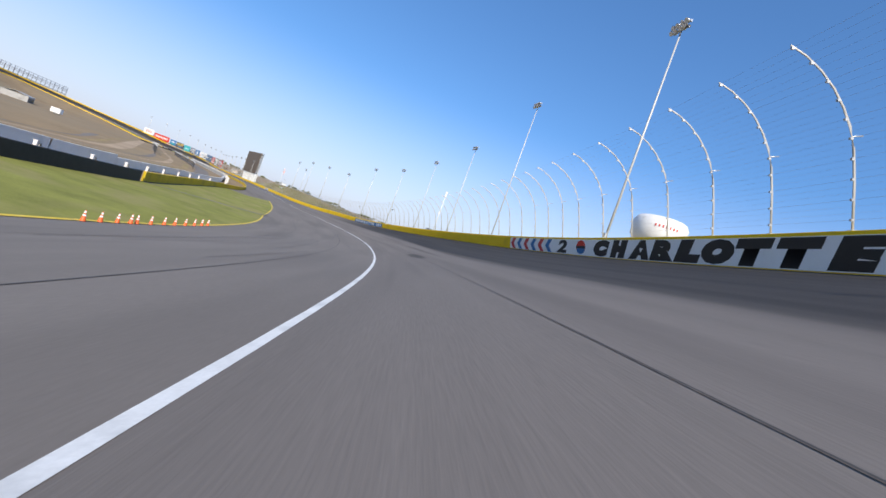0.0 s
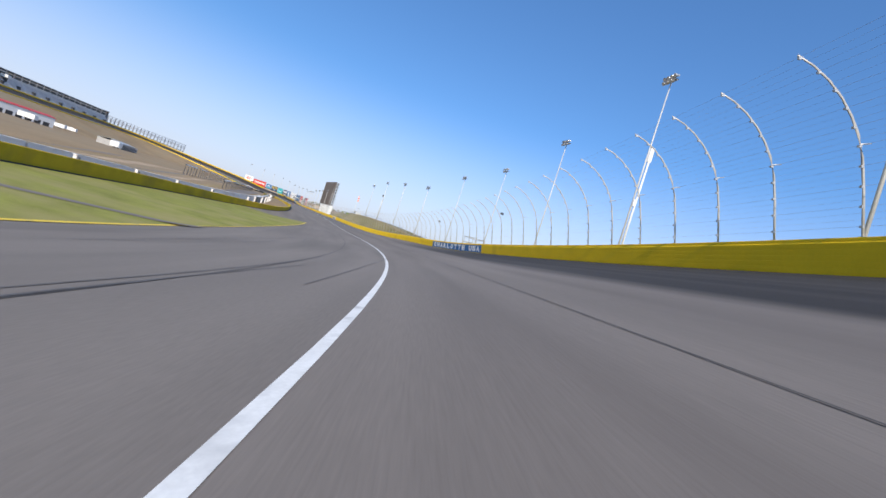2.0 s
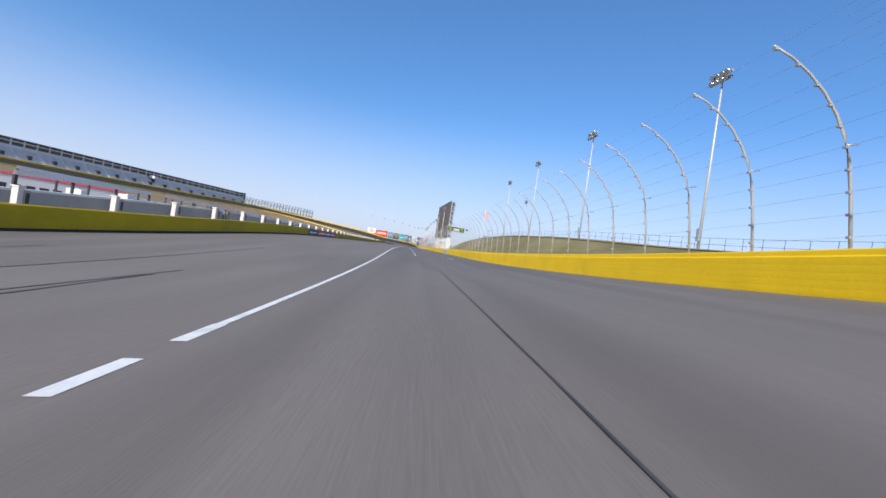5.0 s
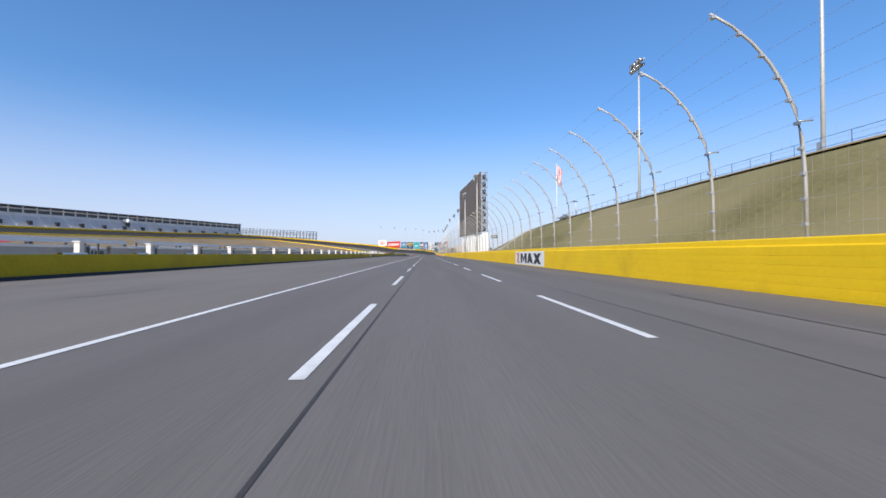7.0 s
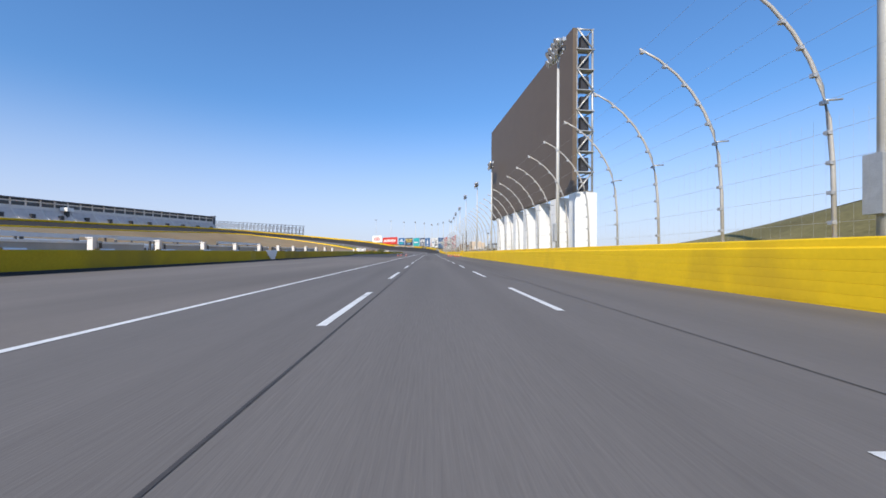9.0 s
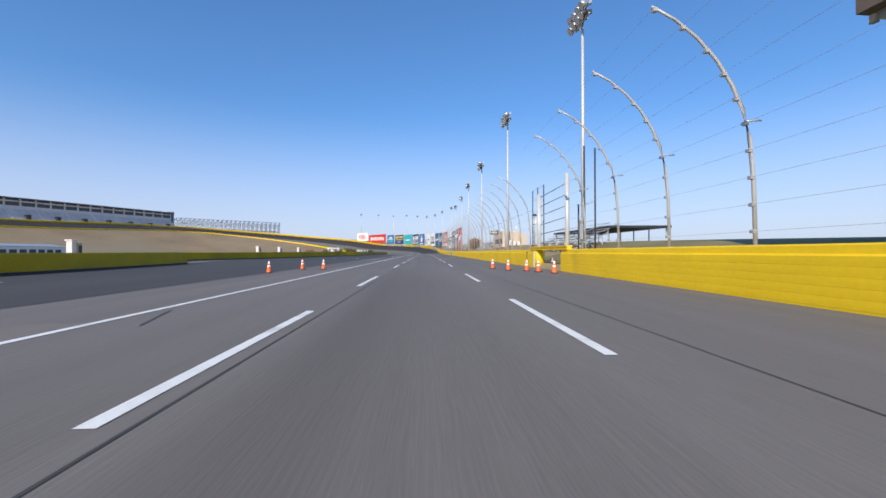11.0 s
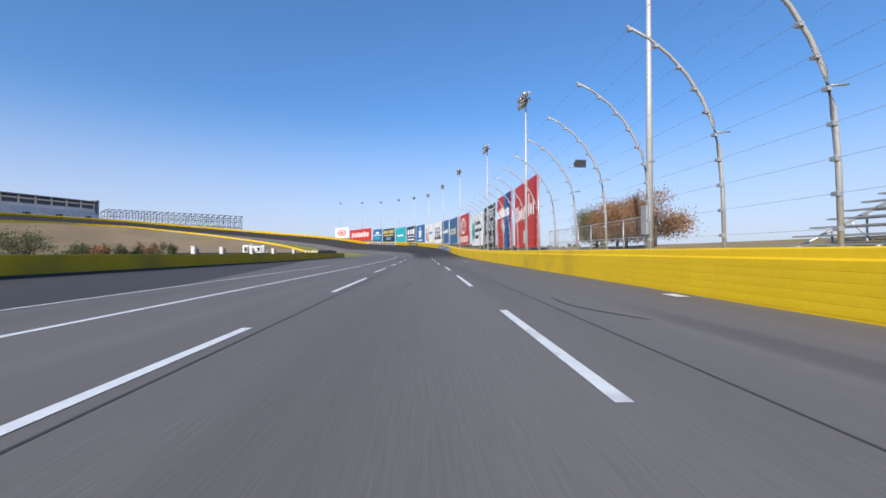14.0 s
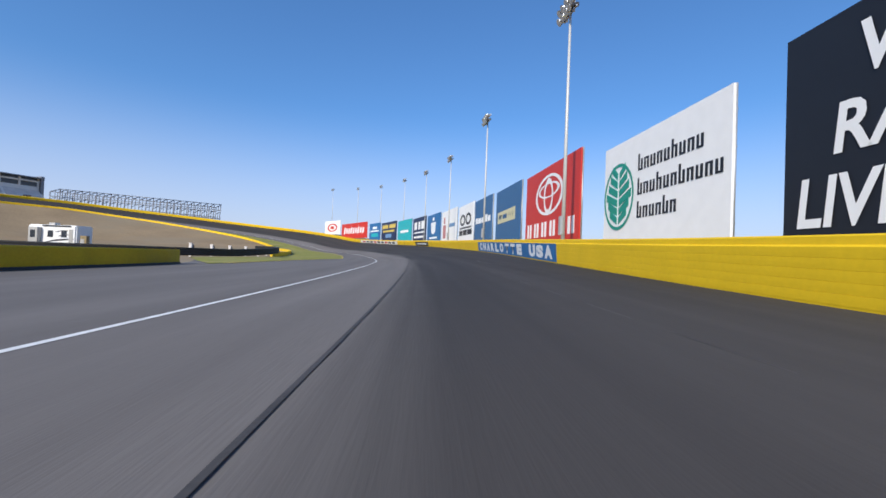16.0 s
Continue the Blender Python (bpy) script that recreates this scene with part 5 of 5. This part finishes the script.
for x, y, top in ((-4.3, -4.4, 4.9), (-3.5, 4.0, 4.2), (-2.2, -4.6, 4.1)):
    bm = bmesh.new(); tube(bm, [(x, y, 3.0), (x, y, top)], 0.03, 6); box(bm, (x - 0.1, y - 0.08, top - 0.45), (x + 0.1, y + 0.08, top)); part("antenna", bm, WHITE, t)
t = thing("utility_pole", out_place(177, 13.5), "grey wooden utility pole with a transformer and boxes", "utility pole")
bm = bmesh.new(); tube(bm, [(0, 0, -0.3), (0, 0, 5.6)], [0.13, 0.1], 8); part("pole", bm, CONCRETE, t)
for a in range(2):
    bm = bmesh.new(); box(bm, (-0.34 + a * 0.44, -0.18, 3.7), (-0.12 + a * 0.44, 0.1, 4.5)); part("service_box", bm, WHITE, t)
for a in (-0.28, 0.0, 0.28):
    bm = bmesh.new(); box(bm, (a - 0.1, -0.16, 5.2), (a + 0.1, 0.12, 5.6)); part("floodlight", bm, DARK, t)

# low chain-link fence before the building and trees
def mesh_fence(s0, s1, d, height):
    t = thing("mesh_fence", Matrix.Identity(4), "grey chain-link fence with steel posts", "fence", "chain-link fences")
    for s in span(s0, s1, 2.4):
        bm = bmesh.new(); p = outside(s, d); tube(bm, [p - Vector((0, 0, 0.1)), p + Vector((0, 0, height))], 0.04, 6); part("post", bm, STEEL, t)
    for z in (0.1, height * 0.5, height - 0.03):
        bm = bmesh.new(); tube(bm, [outside(s, d, z) for s in span(s0, s1, 2.4)], 0.025, 5); part("rail", bm, STEEL, t)
    bm = bmesh.new()
    for s in span(s0, s1, 0.16):
        p = outside(s, d); tube(bm, [p, p + Vector((0, 0, height))], 0.004, 3, cap=False)
    tagged(part("wire", bm, CABLE, t), kind="stuff")


mesh_fence(174, 186.5, 5.0, 1.9)
mesh_fence(224, 240.5, 5.5, 2.2)

# bleachers
def bleacher(s, d, length, rows, label, cover=None):
    t = thing("bleacher", out_place(s, d, -0.2), label, "bleachers", "trackside bleachers")
    for k in range(rows):
        bm = bmesh.new()
        box(bm, (k * 0.62, -length / 2, 0.55 + k * 0.3), (k * 0.62 + 0.28, length / 2, 0.6 + k * 0.3))
        part("bench", bm, STEEL, t)
        bm = bmesh.new()
        box(bm, (k * 0.62 + 0.3, -length / 2, 0.28 + k * 0.3), (k * 0.62 + 0.6, length / 2, 0.32 + k * 0.3))
        part("footboard", bm, STEEL, t)
    for y in span(-length / 2 + 0.2, length / 2 - 0.2, 2.6):
        bm = bmesh.new()
        tube(bm, [(0, y, 0.2), (rows * 0.62, y, 0.2 + rows * 0.3)], 0.05, 5)
        for k in range(1, rows + 1, 2):
            tube(bm, [(k * 0.62, y, -0.6), (k * 0.62, y, 0.2 + k * 0.3)], 0.035, 5)
        tube(bm, [(rows * 0.62, y, -0.6), (rows * 0.31, y, 0.2 + rows * 0.15)], 0.03, 5)
        part("frame", bm, STEEL, t)
    for z in (0.5, 1.0):
        bm = bmesh.new()
        tube(bm, [(rows * 0.62, -length / 2, rows * 0.3 + z), (rows * 0.62, length / 2, rows * 0.3 + z)], 0.03, 5)
        tube(bm, [(0, -length / 2, z + 0.5), (rows * 0.62, -length / 2, rows * 0.3 + z)], 0.03, 5)
        part("guard_rail", bm, STEEL, t)
    return t


bleacher(209, 6.0, 15, 8, "empty silver aluminium bleachers beyond the fence")
bleacher(146, 6.0, 14, 6, "empty dark-backed aluminium bleachers beyond the fence")
t = thing("canopy", out_place(149, 13.5, -1.0), "dark flat canopy on steel posts behind the fence", "canopy")
bm = bmesh.new(); box(bm, (-3, -8, 2.2), (3, 8, 2.4)); part("roof", bm, DARK, t)
for x in (-2.8, 2.8):
    for y in np.arange(-7.5, 8, 3.0):
        bm = bmesh.new(); tube(bm, [(x, y, -1.2), (x, y, 2.2)], 0.06, 6); part("post", bm, STEEL, t)
t = thing("steel_platform", out_place(-140, 4.5), "open pale steel platform frame behind the wall", "platform")
for x in (0, 2.4):
    for y in (-2.4, 2.4):
        bm = bmesh.new(); tube(bm, [(x, y, -0.3), (x, y, 3.0)], 0.07, 6); part("leg", bm, STEEL, t)
for a, b in (((0, -2.4), (0, 2.4)), ((2.4, -2.4), (2.4, 2.4)), ((0, -2.4), (2.4, -2.4)), ((0, 2.4), (2.4, 2.4))):
    for z in (2.0, 3.0):
        bm = bmesh.new(); tube(bm, [(*a, z), (*b, z)], 0.06, 6); part("beam", bm, STEEL, t)

# water tank beyond the turn
tk = thing("water_tank", pose(168, -157, -5), "large white water tank with a conical underside", "water tank")
bm = bmesh.new()
tube(bm, [(0, 0, 48), (0, 0, 53), (0, 0, 61), (0, 0, 63.5), (0, 0, 64.5)], [9, 13.6, 14, 12.5, 4], 28)
part("tank", bm, WHITE, tk)
bm = bmesh.new(); tube(bm, [(0, 0, -5), (0, 0, 49)], [6, 5.5], 16); part("stem", bm, WHITE, tk)
for k in range(7):
    a = math.pi + 0.3 + k * 0.13
    bm = bmesh.new(); box(bm, (14.02, -0.35, 57.6), (14.1, 0.35, 58.9), Matrix.Rotation(a, 4, "Z")); part("plain_bar", bm, VRED, tk)

# ---- trees ----
BARK = mat("bark", (0.12, 0.09, 0.07), 0.9, var=0.3, scale=6, bump=0.6)
LEAF_RUST = mat("rust_leaves", (0.3, 0.17, 0.09), 0.8, var=0.45, scale=2, fine=9, bump=0, spec=0.2)
LEAF_GREEN = mat("dull_green_leaves", (0.12, 0.125, 0.06), 0.8, var=0.4, scale=2, fine=9, bump=0, spec=0.2)


def tree(p, height, spread, leaves, label, seed, count=900, twigs=9):
    r = random.Random(seed)
    t = thing("tree", pose(p.x, p.y, p.z - 0.1), label, "tree", "small trees beyond the fence")
    bm = bmesh.new()
    tube(bm, [(0, 0, 0), (0.05, 0, height * 0.3), (0, 0.06, height * 0.6)], [0.12, 0.09, 0.05], 7)
    ends = []
    for k in range(twigs):
        a, z = r.uniform(0, 6.28), height * r.uniform(0.18, 0.5)
        e = Vector((math.cos(a) * spread * r.uniform(0.4, 0.85), math.sin(a) * spread * r.uniform(0.4, 0.85), height * r.uniform(0.3, 0.92)))
        tube(bm, [(0, 0, z), e * 0.5 + Vector((0, 0, z * 0.3)), e], [0.045, 0.03, 0.012], 5)
        ends.append(e)
    part("trunk", bm, BARK, t)
    bm = bmesh.new()
    for k in range(count):
        c = r.choice(ends) + Vector((r.gauss(0, spread * 0.17), r.gauss(0, spread * 0.17), r.gauss(0, height * 0.1)))
        if c.z < 0.4:
            continue
        m = Matrix.Translation(c) @ Euler((r.uniform(0, 6), r.uniform(0, 6), r.uniform(0, 6))).to_matrix().to_4x4()
        z = r.uniform(0.03, 0.07)
        bm.faces.new([bm.verts.new(m @ Vector(v)) for v in ((-z, 0, 0), (0, -z * 0.6, 0), (z, 0, 0.02), (0, z * 0.6, 0))])
    tagged(part("crown", bm, leaves, t), kind="stuff")


for s, d, h, w_, m, sd in ((233, 9, 3.3, 2.2, LEAF_RUST, 1), (236.5, 10, 3.6, 2.4, LEAF_RUST, 2), (239.5, 9.5, 3.5, 2.0, LEAF_GREEN, 3), (230, 9.5, 3.6, 2.2, LEAF_RUST, 4), (241.6, 10.5, 3.2, 1.7, LEAF_RUST, 7)):
    tree(outside(s, d), h, w_, m, "bushy autumn tree with thin rust-brown leaves behind a fence", sd, 15000, 26)

# ---- infield ----
def inner_place(s, back, up=0.0):
    p = road(s, -q(TI, s) - back)
    return pose(p.x, p.y, p.z - 0.1 - 0.3 * min(1, back / 30) + up, 0, 0, heading(s))


def pedestal():
    t = thing("utility_pedestal", Matrix.Identity(4), "white concrete utility post with a grey meter box", "utility post", "infield utility posts")
    bm = bmesh.new(); box(bm, (-0.18, -0.18, -0.3), (0.18, 0.18, 1.9)); box(bm, (-0.24, -0.24, 1.9), (0.24, 0.24, 1.98)); part("post", bm, STAND, t)
    bm = bmesh.new(); box(bm, (-0.1, 0.2, 0.7), (0.26, 0.52, 1.75)); meter = part("meter_box", bm, CONCRETE, t)
    bm = bmesh.new(); box(bm, (0.26, 0.24, 0.95), (0.28, 0.48, 1.6)); part("door", bm, DARK, meter, "dark meter door")
    return t


p0 = pedestal()
spots = [(s, 4.0) for s in np.arange(-262, -96, 13.5)] + [(s, 7.0) for s in np.arange(-89.4, 134, 6.7)] + [(s, 8.0) for s in (163.5, 172, 182, 247.1, 253.2, 262, 271, 283)] + [(s, 4.0) for s in np.arange(330, 420, 8)]
for k, (s, back) in enumerate(spots):
    (p0 if k == 0 else copy_thing(p0, Matrix.Identity(4))).matrix_basis = inner_place(s, back)


def back_wall(s0, s1, back, h, face, cap, label):
    t = thing("infield_wall", Matrix.Identity(4), label, "wall", "low infield walls")
    for z0, z1, half, m, nm in ((-0.5, h, 0.14, face, "body"), (h, h + 0.16, 0.2, cap, "coping")):
        ob = ribbon(nm, span(s0, s1, 4), lambda s: [(road(s, -q(TI, s) - back + a, b - 0.25), k) for k, (a, b) in enumerate(((half, z0), (half, z1), (-half, z1), (-half, z0)))], m, t, flip=True, kind="")


for a in np.arange(-262, -90, 27):
    back_wall(a, a + 26.6, 9.0, 2.1 if a < -190 else 1.6, WHITE, WHITE, "low white concrete wall inside the turn")
for a in np.arange(-84, 112, 26):
    back_wall(a + 1, a + 25.2, 8.2, 1.65, CONCRETE, WHITE, "grey infield wall with a white coping")

def rail_run(s0, s1, back, h):
    t = thing("infield_rail", Matrix.Identity(4), "white beam on dark posts across the infield", "rail", "infield rails")
    ob = ribbon("beam", span(s0, s1, 6), lambda s: [(road(s, -q(TI, s) - back + a, b), k) for k, (a, b) in enumerate(((0.15, h - 0.4), (0.15, h), (-0.15, h), (-0.15, h - 0.4), (0.15, h - 0.4)))], WHITE, t, flip=True, kind="")
    for s in span(s0, s1, 5):
        p = road(s, -q(TI, s) - back)
        bm = bmesh.new(); box(bm, (p.x - 0.1, p.y - 0.1, p.z - 0.8), (p.x + 0.1, p.y + 0.1, p.z + h - 0.4)); part("post", bm, DARK, t)


for a in np.arange(-70, 120, 22):
    rail_run(a, a + 17, 20, 2.5)
for a in np.arange(-60, 100, 30):
    rail_run(a + 5, a + 27, 34, 3.2)

# garages, motorhomes and trucks
def shed(x, y, turn, length, width, height, wall, roof, label, door=0.75):
    t = thing("infield_building", pose(x, y, ground_z(x, y) - 0.1, 0, 0, turn), label, "building", "infield buildings")
    bm = bmesh.new(); box(bm, (-width / 2, -length / 2, -0.5), (width / 2, length / 2, height)); part("wall", bm, wall, t)
    bm = bmesh.new()
    pts = [(-width / 2 - 0.3, height), (0, height + width * 0.09), (width / 2 + 0.3, height), (width / 2 + 0.3, height + 0.15), (0, height + width * 0.09 + 0.15), (-width / 2 - 0.3, height + 0.15)]
    a, b = [bm.verts.new((px, -length / 2 - 0.3, pz)) for px, pz in pts], [bm.verts.new((px, length / 2 + 0.3, pz)) for px, pz in pts]
    for i in range(6):
        bm.faces.new((a[i], b[i], b[(i + 1) % 6], a[(i + 1) % 6]))
    bm.faces.new(a[::-1]); bm.faces.new(b)
    part("roof", bm, roof, t)
    for yy in np.arange(-length / 2 + 1.5, length / 2 - 3, 4.5):
        bm = bmesh.new(); box(bm, (width / 2, yy, 0), (width / 2 + 0.04, yy + 3.2, height * door)); part("bay_door", bm, DARK, t)
    return t


for x, y, a, l, wd, h, wl, rf in ((-168, 96, -35, 52, 11, 6.0, WHITE, RED), (-196, 128, -32, 40, 8, 3.0, DARK, ROOF), (-135, 180, 6, 56, 14, 4.2, CONCRETE, STEEL), (-205, 190, 4, 70, 16, 5, CONCRETE, STEEL), (-150, 260, 10, 40, 12, 4, WHITE, STEEL)):
    shed(x, y, a, l, wd, h, wl, rf, "long white infield building with a red roof" if rf is RED else "long low infield garage with a pale roof", 0.4 if rf is RED else 0.75)


def trailer(x, y, turn, length, label, name="motorhome", z=None):
    t = thing(name, pose(x, y, ground_z(x, y) if z is None else z, 0, 0, turn), label, "trailer", "parked infield trailers")
    bm = bmesh.new(); box(bm, (-1.2, -length / 2, 0.55), (1.2, length / 2, 3.1)); bmesh.ops.bevel(bm, geom=bm.edges, offset=0.14, segments=2, affect="EDGES"); part("body", bm, WHITE, t)
    for yy in (-length * 0.36, -length * 0.08, length * 0.2):
        bm = bmesh.new(); box(bm, (1.2, yy, 1.6), (1.23, yy + length * 0.11, 2.4)); part("window", bm, GLASS, t)
    bm = bmesh.new(); box(bm, (1.2, length * 0.36, 0.7), (1.23, length * 0.44, 2.6)); part("door", bm, CONCRETE, t)
    bm = bmesh.new(); bm.faces.new([bm.verts.new((1.215, a * length, b)) for a, b in ((-.46, .7), (-.2, .9), (.1, 1.35), (.34, 1.5), (.34, 1.3), (0, 1.05), (-.3, .7))]); part("stripe", bm, DARK, t)
    for yy in (-length * 0.12, length * 0.02):
        for xx in (-1.0, 1.0):
            bm = bmesh.new(); tube(bm, [(xx - 0.12, yy, 0.38), (xx + 0.12, yy, 0.38)], 0.38, 12); wheel = part("wheel", bm, RUBBER, t)
            bm = bmesh.new(); tube(bm, [(xx - 0.13, yy, 0.38), (xx + 0.13, yy, 0.38)], 0.2, 10); part("rim", bm, STEEL, wheel, "steel wheel rim")
    bm = bmesh.new(); box(bm, (-0.3, -length * 0.2, 3.1), (0.4, -length * 0.08, 3.4)); part("roof_unit", bm, CONCRETE, t)
    bm = bmesh.new(); tube(bm, [(0, length / 2, 0.6), (0, length / 2 + 1.2, 0.6)], 0.06, 6); part("hitch", bm, DARK, t)
    return t


t = trailer(-46.2, 319.6, -92, 6.0, "white caravan with a grey slide-out and dark swashes behind the wall", z=0.0)
bm = bmesh.new(); box(bm, (1.2, -2.35, 0.75), (1.75, -1.25, 2.75)); slide = part("slide_out", bm, CONCRETE, t, "grey slide-out box")
bm = bmesh.new(); box(bm, (1.75, -2.1, 1.5), (1.77, -1.5, 2.4)); part("window", bm, GLASS, slide)
bm = bmesh.new(); tube(bm, [(1.28, -1.1, 2.98), (1.28, 2.4, 2.98)], 0.07, 8); part("awning_roll", bm, DARK, t)
for a, b in ((0.5, 2.2), (0.9, 1.7), (1.3, 1.2)):
    bm = bmesh.new(); bm.faces.new([bm.verts.new((1.218, a + u * 1.5, b + v)) for u, v in ((0, 0), (.5, .16), (1, .2), (1, .28), (.5, .26), (0, .1))]); part("swash", bm, DARK, t)
t = thing("utility_cabinet", pose(-42.4, 318.6, 0.0, 0, 0, 10), "brown meter cabinet standing by the caravan", "cabinet")
bm = bmesh.new(); box(bm, (-0.35, -0.3, -0.1), (0.35, 0.3, 1.9)); bmesh.ops.bevel(bm, geom=bm.edges, offset=0.03, segments=1, affect="EDGES"); part("body", bm, BROWN_BANK, t)
bm = bmesh.new(); box(bm, (-0.28, -0.32, 0.5), (0.1, -0.3, 1.5)); part("door", bm, CONCRETE, t)
for x, y, a, l in ((-147, 81, 70, 9), (-157, 123, 60, 8), (-165, 165, 75, 8), (-180, 222, 85, 10), (-93, 30, 65, 4.5), (-132, 162, 80, 6)):
    trailer(x, y, a, l, "white trailer parked on the dry infield", "trailer", z=0.2)
r = random.Random(11)
for k in range(18):
    x, y = -225 - 60 * r.random(), 190 + 270 * r.random()
    trailer(x, y, r.uniform(-15, 15) + (90 if r.random() < .4 else 0), r.choice((8, 10, 14)), "white trailer parked on the dry infield", "trailer")
# scoring pylon before the far stand
t = thing("scoring_pylon", pose(-301, 386, ground_z(-301, 386) - 0.3), "tall dark scoring pylon with a white head", "pylon")
h = 36 - ground_z(-301, 386)
bm = bmesh.new(); box(bm, (-1.3, -1.3, 0), (1.3, 1.3, h - 3)); part("column", bm, DARK, t)
bm = bmesh.new(); box(bm, (-3, -3, h - 3), (3, 3, h)); part("head", bm, WHITE, t)
bm = bmesh.new(); box(bm, (-2.4, -2.4, 0), (2.4, 2.4, 10)); part("base", bm, WHITE, t)
# dark shrubs behind the low wall
for k, (s, back, h, w_) in enumerate(((186, 7, 1.7, 0.9), (203, 8, 1.8, 1.0), (214, 7, 1.7, 0.9), (221, 9, 2.0, 1.1), (227.5, 7, 2.5, 1.5), (230.6, 7, 1.9, 1.3), (234.2, 8, 1.8, 0.9), (235.9, 8, 2.0, 0.8), (237.7, 8, 1.8, 0.9), (239.8, 8, 2.1, 0.8), (242.5, 8, 2.2, 0.9))):
    m = inner_place(s, back)
    tree(m.translation, h, w_, LEAF_GREEN if k % 3 else LEAF_RUST, "small dark shrub behind the low wall", 30 + k, 3200, 16)

# far trees and sheds along the horizon
r = random.Random(5)
verts, faces = [], []
ico = [(0, 0, -1), (.72, -.53, -.45), (-.28, -.85, -.45), (-.89, 0, -.45), (-.28, .85, -.45), (.72, .53, -.45), (.28, -.85, .45), (-.72, -.53, .45), (-.72, .53, .45), (.28, .85, .45), (.89, 0, .45), (0, 0, 1)]
tri = [(0, 1, 2), (1, 0, 5), (0, 2, 3), (0, 3, 4), (0, 4, 5), (1, 5, 10), (2, 1, 6), (3, 2, 7), (4, 3, 8), (5, 4, 9), (1, 10, 6), (2, 6, 7), (3, 7, 8), (4, 8, 9), (5, 9, 10), (6, 10, 11), (7, 6, 11), (8, 7, 11), (9, 8, 11), (10, 9, 11)]
for k in range(520):
    a, d = r.uniform(0, 2 * math.pi), r.uniform(900, 1500)
    x, y = -150 + d * math.cos(a), 250 + d * math.sin(a)
    for j in range(7):
        cx, cy, cz, rad = x + r.gauss(0, 10), y + r.gauss(0, 10), ground_z(x, y) + r.uniform(1, 7), r.uniform(2, 5)
        n0 = len(verts)
        verts += [(cx + px * rad * r.uniform(.7, 1.2), cy + py * rad * r.uniform(.7, 1.2), cz + pz * rad * r.uniform(.5, 1.1)) for px, py, pz in ico]
        faces += [(n0 + i0, n0 + i1, n0 + i2) for i0, i1, i2 in tri]
me = bpy.data.meshes.new("far_woods")
me.from_pydata(verts, [], faces)
me.materials.append(LEAF_GREEN)
tagged(new("far_woods", me), "distant low woods along the horizon", "woods", kind="stuff")
